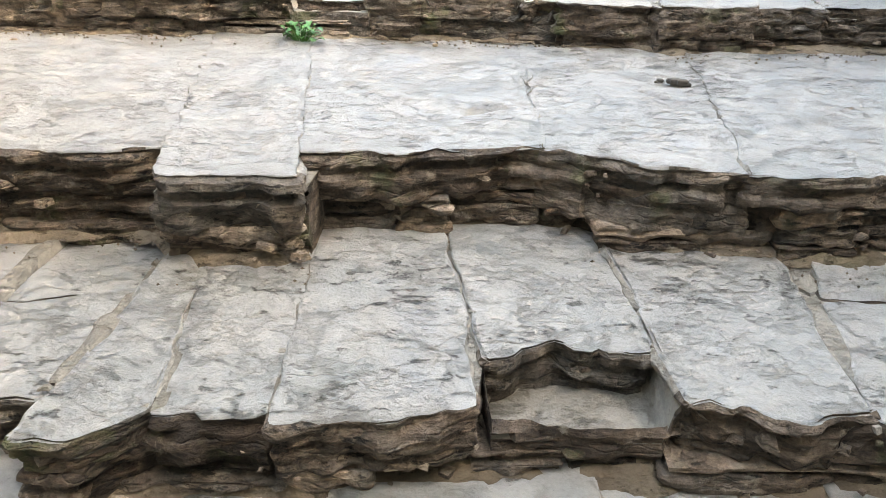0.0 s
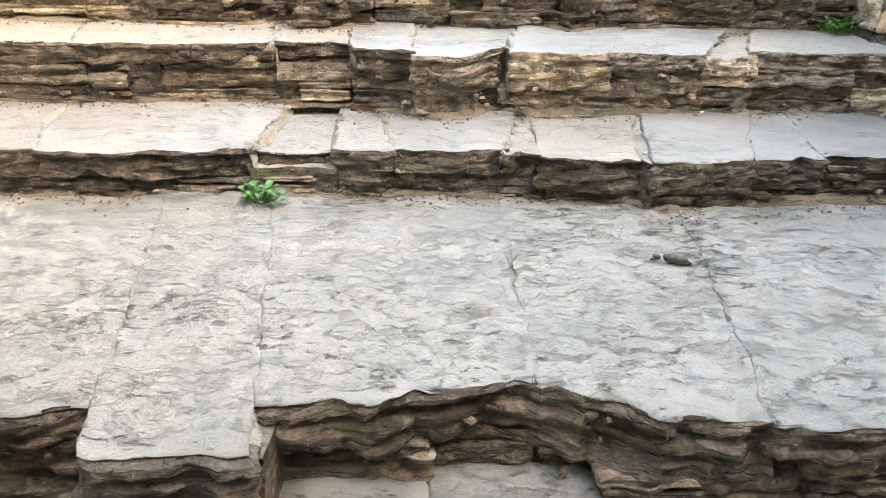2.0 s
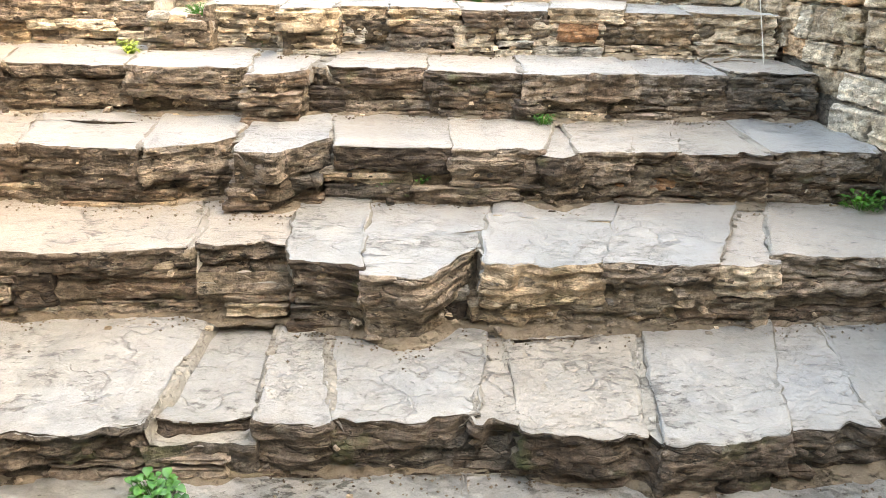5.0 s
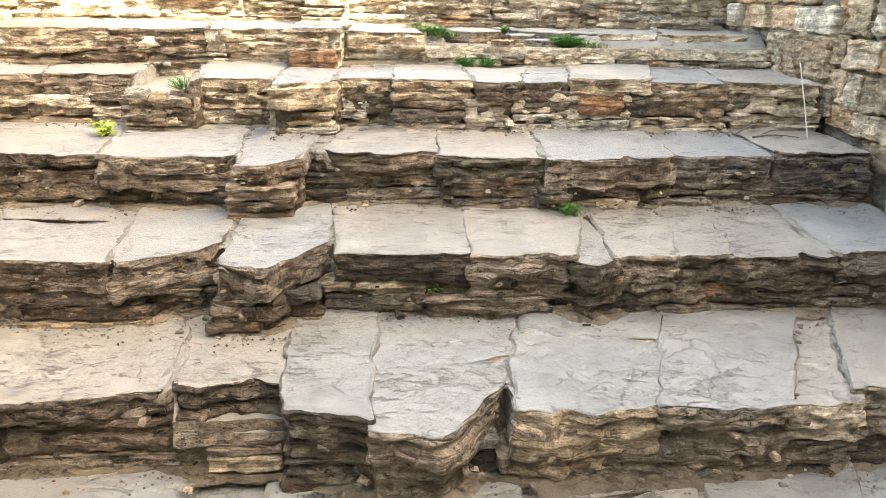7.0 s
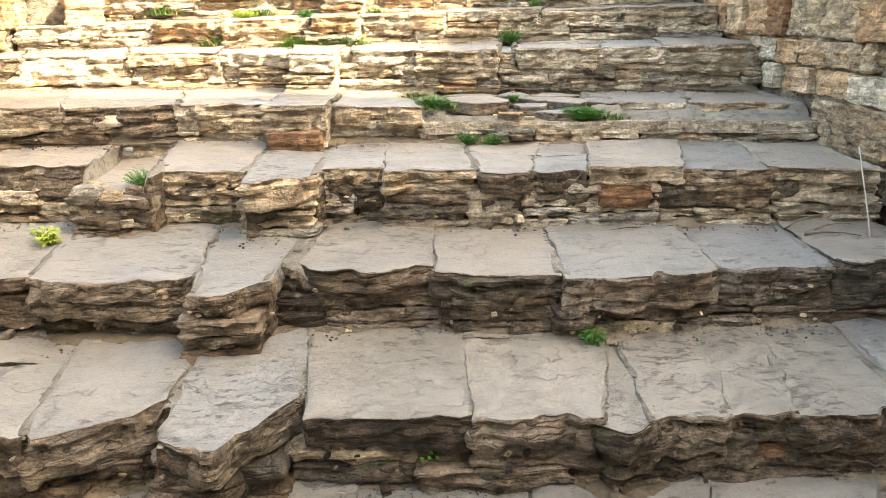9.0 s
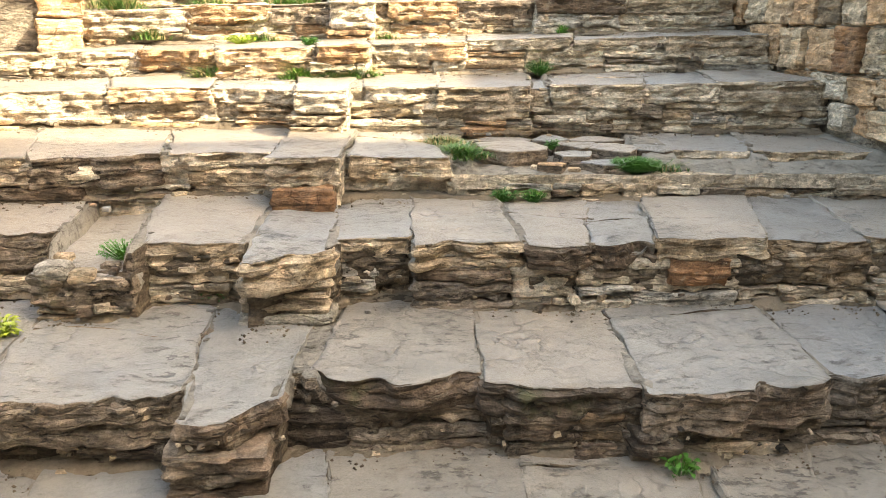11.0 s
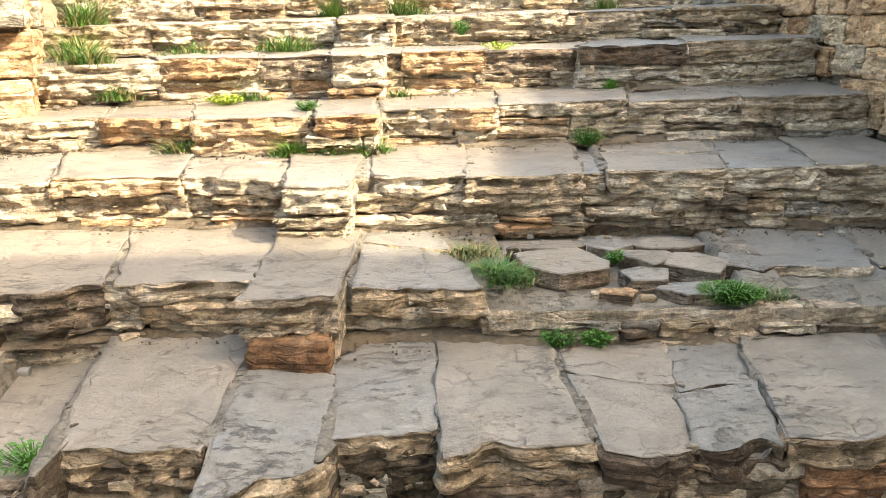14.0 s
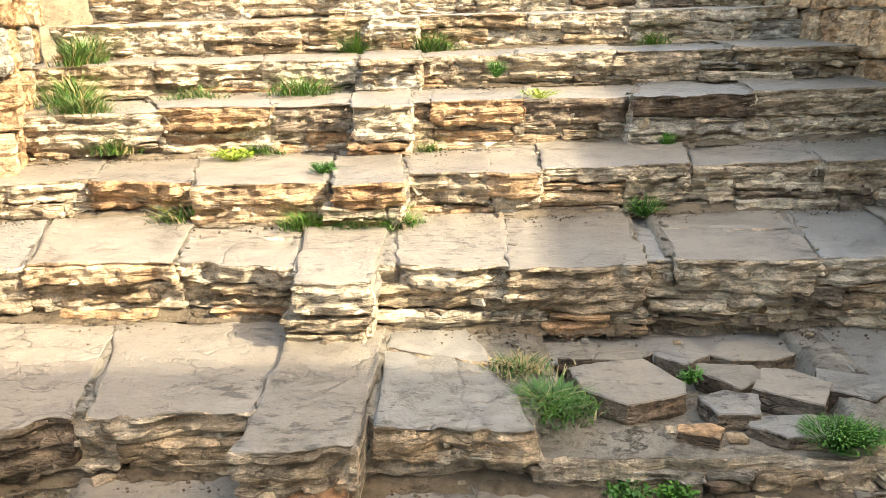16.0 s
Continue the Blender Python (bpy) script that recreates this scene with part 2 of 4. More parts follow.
def rough_noise(p, octaves=3):
    return sum(lattice_noise(p * 2 ** o + 17.3 * o) * 0.55 ** o for o in range(octaves))


def spaced(length, step, edge):
    """Places from 0 to 1 along a length, with extra ones near both ends."""
    n = max(2, int(round(length / step)))
    e = min(0.3, edge / length)
    inner = np.linspace(e, 1 - e, n)
    return np.concatenate(([0, e * 0.35], inner, [1 - e * 0.35, 1]))


def rock_mesh(name, corners, z0, z1, step=(0.03, 0.03, 0.013), edge=0.012, rugged=0.012, bumpy=0.004, beds=0.010, slope=0.0, cross=0.0, mats=(BROKEN,), seed=0.0, wavy=0.0, bow=0.0, jag=0.0, dents=()):
    """A broken stone. corners: plan points front left, front right, back right, back left; the mesh is centred on its plan's middle."""
    c = np.array(corners, float)
    mid = np.array([c[:, 0].mean(), c[:, 1].mean(), (z0 + z1) / 2])
    wid, dep, hei = abs(c[1, 0] - c[0, 0]), abs((c[2, 1] + c[3, 1] - c[0, 1] - c[1, 1]) / 2), z1 - z0
    edge = min(edge, wid * 0.3, dep * 0.3, hei * 0.35)
    us, vs, ws = spaced(wid, step[0], edge), spaced(dep, step[1], edge), spaced(hei, step[2], edge)
    nu, nv, nw = len(us), len(vs), len(ws)
    I, J, K = np.meshgrid(np.arange(nu), np.arange(nv), np.arange(nw), indexing="ij")
    keep = (I == 0) | (I == nu - 1) | (J == 0) | (J == nv - 1) | (K == 0) | (K == nw - 1)
    ids = np.full(keep.shape, -1)
    ids[keep] = np.arange(keep.sum())
    dims = np.array([wid, dep, hei])
    p = np.stack([us[I[keep]], vs[J[keep]], ws[K[keep]]], 1) * dims
    q = np.clip(p, edge, dims - edge)
    d = p - q
    length = np.linalg.norm(d, axis=1, keepdims=True)
    normal = d / np.maximum(length, 1e-9)
    p = q + normal * edge
    u, v, w = (p / dims).T
    front = c[0][None] * (1 - u)[:, None] + c[1][None] * u[:, None]
    back = c[3][None] * (1 - u)[:, None] + c[2][None] * u[:, None]
    xy = front * (1 - v)[:, None] + back * v[:, None]
    z = z0 + (z1 - z0) * w + slope * (xy[:, 1] - c[0, 1]) + cross * xy[:, 0]
    P = np.column_stack([xy, z])
    s = P + np.array([seed * 3.7, seed * 1.9, seed * 7.1])
    if wavy:
        cl, cr = VALS[int(seed * 53) & 255], VALS[int(seed * 71 + 9) & 255]
        left, right = np.clip(1 - u * wid / 0.09, 0, 1) ** 2, np.clip(1 - (1 - u) * wid / 0.09, 0, 1) ** 2
        ahead = np.clip(1 - v * dep / 0.2, 0, 1)
        P[:, 1] += ahead * (left * 0.007 * (1 + cl) + right * 0.007 * (1 + cr))
        P[:, 1] += wavy * (1 - v) * (rough_noise(s * [6, 0.5, 0.5], 3) + 0.4 * lattice_noise(s * [22, 1, 1]))
        P[:, 0] += wavy * 0.4 * abs(2 * u - 1) * rough_noise(s * [0.5, 7, 0.5], 3)
    if bow:
        P[:, 1] += bow * (1 - abs(2 * u - 1)) * (1 - v)
    if jag:
        lip = np.clip(1 - v * dep / 0.08, 0, 1)
        P[:, 1] += jag * lip * (1.5 * np.clip(rough_noise(s * [13, 0.5, 7], 2) - 0.2, 0, 1) + 0.16 * lattice_noise(s * [55, 2, 30]))
    up = np.clip(normal[:, 2], 0, 1) ** 2
    layer = np.floor((s[:, 2] + 0.010 * lattice_noise(s * [4, 4, 1])) / 0.024)
    shelf = VALS[(layer.astype(int) * 37 + int(seed * 101)) & 255] + 1.0 * rough_noise(np.column_stack([s[:, 0] * 13, s[:, 1] * 13, layer * 5.3]), 2)
    side = rugged * (0.55 * rough_noise(s * [8, 8, 13]) + 0.5 * lattice_noise(s * [34, 34, 60])) + beds * shelf
    chip = np.maximum(0, lattice_noise(s * 9.0 + 5)) * (length[:, 0] > edge * 1.2)
    move = side * (1 - up) + bumpy * rough_noise(s * [6, 6, 6]) * up - chip * rugged * 1.1
    P = P + normal * move[:, None]
    for dx, dy, rx, ry, deep in dents:
        q = ((P[:, 0] - dx + 0.02 * lattice_noise(s * 19)) / rx) ** 2 + ((P[:, 1] - dy + 0.015 * lattice_noise(s * 17 + 4)) / ry) ** 2
        P[:, 2] -= deep * np.clip(1.6 * (1 - q), 0, 1) * (w > 0.5)
    P -= mid
    faces = []
    for a, flip in ((ids[0], True), (ids[-1], False), (ids[:, 0], False), (ids[:, -1], True), (ids[:, :, 0], True), (ids[:, :, -1], False)):
        f = np.stack([a[:-1, :-1], a[1:, :-1], a[1:, 1:], a[:-1, 1:]], -1).reshape(-1, 4)
        faces.append(f[:, ::-1] if flip else f)
    faces = np.concatenate(faces)
    me = bpy.data.meshes.new(name)
    me.from_pydata(P.tolist(), [], faces.tolist())
    for m in mats:
        me.materials.append(m)
    if len(mats) == 1:
        me.polygons.foreach_set("use_smooth", np.zeros(len(faces), bool))
    else:
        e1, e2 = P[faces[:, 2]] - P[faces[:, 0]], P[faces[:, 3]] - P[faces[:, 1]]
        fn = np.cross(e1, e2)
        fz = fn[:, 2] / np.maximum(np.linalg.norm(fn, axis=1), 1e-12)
        # the two tones carry some light and shade besides the stone's own brown
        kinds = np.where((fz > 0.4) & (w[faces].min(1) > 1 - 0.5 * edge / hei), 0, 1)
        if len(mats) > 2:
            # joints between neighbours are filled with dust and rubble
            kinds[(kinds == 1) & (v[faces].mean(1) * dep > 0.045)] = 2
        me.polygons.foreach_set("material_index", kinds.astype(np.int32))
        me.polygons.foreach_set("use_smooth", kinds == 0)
    me.update()
    return me, Vector(mid)


def piece(name, parent, corners, z0, z1, label="", **kw):
    """One stone as an object of its own under its step or wall."""
    me, mid = rock_mesh(name, corners, z0, z1, **kw)
    ob = new(name, me)
    ob.location = mid
    if parent is not None:
        ob.parent = parent
        ob.location = mid - parent.location
    if label:
        ob["label"] = label
    return ob


def mesh_object(name, verts, faces, mats, parent=None, at=(0, 0, 0), smooth=False, index=None):
    me = bpy.data.meshes.new(name)
    me.from_pydata([tuple(v) for v in verts], [], [tuple(f) for f in faces])
    for m in mats:
        me.materials.append(m)
    if smooth:
        me.polygons.foreach_set("use_smooth", np.ones(len(faces), bool))
    if index is not None:
        me.polygons.foreach_set("material_index", np.array(index, np.int32))
    me.update()
    ob = new(name, me)
    ob.location = at
    if parent is not None:
        ob.parent = parent
    return ob


# ---- plan of the stairway ----
# front edge's y and tread's z there, for each step going up
FRONTS = {-2: (-0.10, 0.08), -1: (0.45, 0.25), 0: (1.00, 0.425), 1: (1.61, 0.652), 2: (2.68, 0.833), 3: (3.32, 1.07), 4: (3.84, 1.294), 5: (4.36, 1.505),
          6: (4.88, 1.729), 7: (5.40, 1.899), 8: (5.92, 2.103), 9: (6.50, 2.271), 10: (7.00, 2.48), 11: (7.51, 2.641), 12: (8.02, 2.826),
          13: (8.53, 3.01), 14: (9.04, 3.195), 15: (9.55, 3.38)}
SLOPE = 0.03
LEFT, RIGHT = -2.0, 1.98


def crosswise(k):
    return 0.0 if k < 8 else (0.02 if k == 8 else 0.035)


def tread_z(k, x, y):
    return FRONTS[k][1] + SLOPE * (y - FRONTS[k][0]) + crosswise(k) * x


# slabs of each step: left and right end of the front edge, how far each stands back, left and right end of the back edge, height above the tread
SLABS = {
    0: [(-1.9, -0.95, 0.03, 0.05, -1.9, -0.9, -0.01), (-0.94, -0.67, 0.06, 0.04, -0.88, -0.60, -0.02), (-0.655, -0.48, -0.08, -0.03, -0.585, -0.54, 0.004, -0.05), (-0.46, -0.28, -0.02, -0.02, -0.53, -0.28, 0), (-0.26, 0.07, -0.04, 0.03, -0.27, 0.01, 0.005),
        (0.11, 0.41, 0.17, 0.19, 0.03, 0.40, 0.01), (0.45, 0.74, 0.03, -0.02, 0.42, 0.80, 0.01), (0.76, 1.2, -0.02, 0, 0.92, 1.3, 0), (1.22, 1.9, 0, 0, 1.32, 1.9, 0)],
    1: [(-1.95, -0.61, -0.05, 0.02, -1.95, -0.78, 0), (-0.60, -0.292, -0.13, -0.11, -0.80, -0.45, 0.0012), (-0.325, 0.262, 0.04, 0.12, -0.47, 0.29, 0, -0.03), (0.245, 0.72, 0.11, -0.03, 0.275, 0.90, 0.0012, -0.06), (0.70, 1.93, -0.05, 0.0, 0.88, 1.93, 0)],
    2: [(-1.95, -1.2, 0.06, 0.08, -1.95, -1.35, 0), (-1.19, -0.54, 0.06, 0.07, -1.34, -0.49, 0), (-0.52, -0.26, 0.15, 0.16, -0.47, -0.28, -0.03), (-0.25, -0.075, 0.10, 0.10, -0.27, -0.13, 0), (-0.06, 0.30, 0.08, 0.10, -0.12, 0.41, 0), (0.308, 0.415, 0.10, 0.09, 0.415, 0.445, -0.005),
        (0.42, 0.72, 0.05, 0.02, 0.45, 0.89, 0), (0.76, 1.08, -0.04, 0, 0.91, 1.34, 0.005), (1.09, 1.35, 0.03, 0.05, 1.35, 1.51, -0.004), (1.36, 1.93, 0.06, 0.06, 1.52, 1.93, 0)],
    3: [(-1.95, -1.3, 0, 0.02, -1.95, -1.45, 0), (-1.28, -0.56, 0.02, 0.05, -1.43, -0.62, 0), (-0.52, -0.235, 0.11, 0.08, -0.61, -0.27, 0), (-0.215, -0.015, -0.05, -0.08, -0.26, -0.005, 0.01), (-0.005, 0.35, -0.13, 0.05, 0.0, 0.47, 0, -0.14),
        (0.37, 0.74, -0.09, -0.07, 0.48, 0.97, 0.005), (0.75, 1.10, -0.09, -0.07, 0.98, 1.43, 0.01), (1.108, 1.302, -0.06, -0.06, 1.44, 1.56, -0.006), (1.31, 1.93, -0.01, 0.0, 1.57, 1.93, 0.01)],
    4: [(-1.95, -1.25, 0, 0, -1.95, -1.4, 0), (-1.23, -0.81, -0.01, -0.06, -1.38, -0.89, 0), (-0.79, -0.50, -0.07, 0.07, -0.87, -0.52, 0.005), (-0.455, -0.16, -0.13, 0.12, -0.49, -0.18, 0.005, -0.13), (-0.12, 0.295, 0.01, 0.0, -0.165, 0.325, 0.005),
        (0.315, 0.63, -0.03, -0.03, 0.34, 0.80, 0.005), (0.63, 0.76, -0.06, -0.07, 0.815, 0.83, -0.012, -0.04), (0.77, 0.96, -0.04, -0.03, 0.84, 1.09, 0), (0.97, 1.14, -0.03, -0.02, 1.10, 1.31, 0), (1.15, 1.49, -0.02, -0.03, 1.32, 1.53, 0), (1.51, 1.93, -0.02, -0.03, 1.55, 1.93, 0.005)],
    5: [(-1.95, -1.52, 0, 0, -1.95, -1.7, 0), (-1.50, -1.03, -0.01, 0.01, -1.68, -1.07, 0), (-1.005, -0.53, -0.03, -0.04, -1.04, -0.56, 0.005), (-0.485, -0.29, -0.17, -0.06, -0.54, -0.22, -0.005, -0.06), (-0.21, 0.22, 0.03, 0.06, -0.12, 0.25, 0.005, -0.05),
        (0.235, 0.62, -0.01, -0.04, 0.26, 0.66, 0), (0.64, 1.12, -0.09, -0.03, 0.675, 1.15, 0.005), (1.15, 1.52, 0, 0, 1.17, 1.57, 0), (1.55, 1.93, 0.02, 0.01, 1.58, 1.93, 0.01)],
    6: [(-1.95, -1.43, 0.08, 0.11, -1.95, -1.6, 0), (-1.42, -1.06, 0.11, 0.13, -1.59, -1.11, 0), (-1.05, -0.77, -0.08, -0.10, -1.10, -0.86, -0.07), (-0.755, -0.455, 0.02, 0, -0.84, -0.43, 0), (-0.425, -0.19, -0.17, -0.07, -0.41, -0.21, -0.005), (-0.175, 0.065, 0.03, 0.04, -0.20, 0.07, 0),
        (0.08, 0.40, -0.05, -0.01, 0.085, 0.37, 0.005), (0.43, 0.605, -0.05, -0.05, 0.41, 0.72, 0), (0.62, 0.81, -0.05, -0.05, 0.74, 0.95, 0), (0.83, 1.17, -0.03, -0.04, 0.98, 1.37, 0.015), (1.19, 1.52, -0.03, -0.04, 1.39, 1.62, 0), (1.54, 1.93, -0.02, -0.05, 1.64, 1.93, 0.005)],
    7: [(-1.95, -1.3, -0.03, -0.03, -1.95, -1.5, 0), (-1.28, -0.86, -0.03, 0.06, -1.49, -0.95, 0), (-0.80, -0.44, 0.06, 0.10, -0.93, -0.42, 0.005), (-0.425, -0.195, -0.10, -0.10, -0.405, -0.16, 0.015), (-0.145, 0.215, 0.03, 0.0, -0.13, 0.06, 0.005), (0.30, 1.0, 0.42, 0.42, 0.30, 1.06, -0.025), (1.10, 1.43, 0.18, 0.16, 1.15, 1.55, 0), (1.45, 1.93, 0.14, 0.14, 1.57, 1.93, 0)],
    8: [(-1.95, -1.73, 0.06, 0.07, -1.95, -1.95, 0), (-1.71, -1.24, 0.12, 0.14, -1.93, -1.40, 0), (-1.21, -0.79, 0.13, 0.13, -1.37, -0.86, 0.01), (-0.775, -0.43, 0.16, 0.09, -0.84, -0.50, 0), (-0.385, -0.195, -0.09, -0.09, -0.45, -0.15, 0.005), (-0.105, 0.20, 0.08, 0.03, -0.13, 0.25, 0.005),
        (0.21, 0.595, 0.02, 0.04, 0.265, 0.69, 0), (0.62, 0.71, 0.12, 0.13, 0.71, 0.79, -0.02), (0.73, 1.11, 0.09, 0.05, 0.81, 1.28, 0), (1.14, 1.46, 0.07, 0.06, 1.30, 1.56, 0), (1.48, 1.93, 0.06, 0.05, 1.58, 1.93, 0.006)],
    9: [(-1.95, -1.25, 0.02, 0.12, -1.95, -1.35, 0), (-1.235, -0.87, 0.12, 0.04, -1.33, -0.99, 0), (-0.82, -0.39, -0.03, -0.04, -0.975, -0.41, 0), (-0.335, -0.115, -0.13, -0.12, -0.38, -0.13, 0.005), (-0.09, 0.19, 0.05, 0.05, -0.12, 0.23, 0), (0.20, 0.365, 0.01, -0.01, 0.235, 0.43, 0), (0.39, 0.90, 0.04, 0.03, 0.45, 1.05, 0.01),
        (0.94, 1.39, 0.06, 0.05, 1.07, 1.53, 0), (1.41, 1.93, 0.04, 0.02, 1.55, 1.93, 0)],
    10: [(-1.7, -1.12, 0.0, 0.03, -1.7, -1.37, -0.01), (-1.10, -0.65, 0.02, 0.0, -1.36, -0.82, 0.005), (-0.64, -0.34, 0.02, 0.0, -0.81, -0.37, 0), (-0.31, -0.10, -0.13, -0.12, -0.35, -0.10, 0.005), (-0.08, -0.015, 0.0, 0.02, -0.09, -0.01, 0), (0.0, 0.36, 0, 0.02, 0.01, 0.46, 0), (0.385, 0.80, 0.04, 0.04, 0.48, 1.0, -0.005), (0.82, 1.30, -0.06, -0.05, 1.02, 1.45, 0), (1.32, 1.93, -0.03, -0.02, 1.47, 1.93, 0.01)],
    11: [(-1.9, -1.3, 0.0, 0.02, -1.9, -1.4, 0), (-1.28, -0.8, 0.02, 0.05, -1.38, -0.9, 0), (-0.78, -0.35, 0.05, 0.03, -0.88, -0.40, 0), (-0.30, -0.06, -0.14, -0.12, -0.35, -0.05, 0.005), (-0.03, 0.38, 0.02, 0.02, -0.03, 0.45, 0),
         (0.40, 0.85, 0.03, 0.0, 0.47, 0.95, 0.005), (0.87, 1.4, -0.02, -0.05, 0.97, 1.5, 0), (1.42, 1.93, -0.1, -0.12, 1.52, 1.93, 0.005)],
    12: [(-1.9, -1.2, 0.0, 0.02, -1.9, -1.3, 0), (-1.18, -0.7, 0.02, 0.0, -1.28, -0.75, 0), (-0.68, -0.34, 0.03, 0.02, -0.73, -0.36, 0), (-0.30, -0.08, -0.12, -0.12, -0.33, -0.06, 0), (-0.05, 0.5, 0.0, 0.02, -0.03, 0.6, 0.005),
         (0.52, 1.05, 0.03, 0.02, 0.62, 1.15, 0), (1.07, 1.93, 0.0, 0.0, 1.17, 1.93, 0)],
}


def random_slabs(k):
    r = random.Random(k * 11 + 3)
    x, out = LEFT + 0.05, []
    while x < RIGHT - 0.12:
        w = min(r.uniform(0.25, 0.6), RIGHT - 0.04 - x)
        o = r.uniform(-0.03, 0.04)
        out.append((x, x + w - 0.015, o, o + r.uniform(-0.03, 0.03), x + r.uniform(-0.03, 0.03), x + w - 0.015, r.uniform(-0.005, 0.01)))
        x += w
    return out


def front_at(k, x):
    """How far back of the step's nominal edge the slabs' edge stands at x."""
    for a, b, o0, o1, _, _, _, bow in SLABS[k]:
        if a - 0.02 <= x <= b + 0.02:
            u = min(1, max(0, (x - a) / (b - a)))
            return o0 + (o1 - o0) * u + bow * (1 - abs(2 * u - 1))
    return 0.06


for k in FRONTS:
    SLABS.setdefault(k, None)
    if SLABS[k] is None:
        SLABS[k] = random_slabs(k)
    # the eighth number, where given, bows the front edge
    SLABS[k] = [(*row, 0.0)[:8] for row in SLABS[k]]

# ---- ground ----
GROUND = [(-3000, -0.12), (-0.8, -0.12), (1.0, 0.1), (10.0, 3.0), (10.4, 3.5), (3000, 3.5)]
gx = [-3000, -40, -8, -2.4, 2.4, 8, 40, 3000]
gv = [(x, y, z - (0.25 if abs(x) < 3 and 0 < y < 10.2 else 0)) for y, z in GROUND for x in gx]
gf = [(r * 8 + c, r * 8 + c + 1, r * 8 + c + 9, r * 8 + c + 8) for r in range(5) for c in range(7)]
tagged(mesh_object("ground", gv, gf, [EARTH]), "dry brown earth hillside with sparse green growth", "ground", kind="structure")

# ---- steps ----
TOP = max(FRONTS)


BENCH = {7: (0.22, 2.0, -0.03, 0.07), 0: (0.10, 0.43, 0.02, 0.09), 3: (-0.53, -0.22, 0.0, 0.095), 2: (-0.53, -0.25, 0.07, 0.06)}


def fit_bed(me, mid, k, y1):
    """Draw the bed's front in behind the slabs' edge, sink it under the slabs and on decayed benches, and leave it flush in the joints."""
    y0 = FRONTS[k][0]
    xs = np.linspace(LEFT, RIGHT, 500)
    edge = np.array([front_at(k, x) for x in xs])
    face = edge + 0.03
    drop = np.zeros(500)
    if k in BENCH:
        a, b, o, d = BENCH[k]
        inside = (xs > a) & (xs < b)
        face[inside], drop[inside] = o + 0.03, d
    co = np.empty(len(me.vertices) * 3)
    me.vertices.foreach_get("co", co)
    co = co.reshape(-1, 3)
    x, y, z = co[:, 0] + mid.x, co[:, 1] + mid.y, co[:, 2] + mid.z
    v = np.clip((y - y0 - 0.125) / (y1 - y0 - 0.125), 0, 1)
    y = y + (np.interp(x, xs, face) - 0.125) * (1 - v)
    high = z > FRONTS[k][1] + SLOPE * (y - y0) + crosswise(k) * x - 0.05
    sink = np.zeros(len(x))
    for a, b, o0, o1, ba, bb, up, bow in SLABS[k]:
        l, r = a + (ba - a) * v, b + (bb - b) * v
        deep = np.clip((np.minimum(x - l, r - x) - 0.012) / 0.014, 0, 1)
        sink = np.maximum(sink, deep * (0.035 - min(up, 0)))
    ahead = np.clip((np.interp(x, xs, edge) + 0.10 - (y - y0)) / 0.05, 0, 1)
    if k == 7:
        ahead *= 1 - 0.88 * np.clip((y - y0 - 0.05) / 0.06, 0, 1)
    z = z - np.where(high, np.maximum(sink, np.interp(x, xs, drop) * ahead), 0)
    co[:, 1], co[:, 2] = y - mid.y, z - mid.z
    me.vertices.foreach_set("co", co.ravel())
    me.update()


# slabs that are broken across: where along their depth
SPLIT = {(6, 0.43): 0.5, (6, 0.62): 0.42, (4, 0.315): 0.72, (6, 0.83): 0.8, (8, 0.73): 0.55, (8, -0.775): 0.5, (5, -1.005): 0.6, (3, -0.005): 0.35, (3, 0.37): 0.6, (2, 0.42): 0.7, (9, 0.39): 0.6, (0, -0.94): 0.5,
         (0, 0.76): 0.55, (5, 0.64): 0.7, (4, -1.23): 0.6, (7, -0.145): 0.62}
STEP_LABELS = {1: "deep worn stone landing with one block jutting from its edge", 2: "stone stair step with a broken hollow in its edge", 3: "stone stair step with cracked slabs and an undercut edge",
               6: "stone stair step with a missing slab and loose rubble", 7: "decayed stone stair step with grass and broken stones", 8: "sunlit stone stair step with a jutting block and orange stones",
               9: "sunlit stone stair step with orange sandstone in its riser"}


# hollows worn into the landing: place, half widths, depth
DENTS = [(0.13, 1.985, 0.08, 0.026, 0.022), (0.21, 1.99, 0.05, 0.022, 0.018), (0.02, 1.93, 0.05, 0.02, 0.008), (0.82, 1.93, 0.025, 0.09, 0.010), (0.74, 1.99, 0.05, 0.025, 0.008), (-0.55, 2.22, 0.03, 0.05, 0.007)]


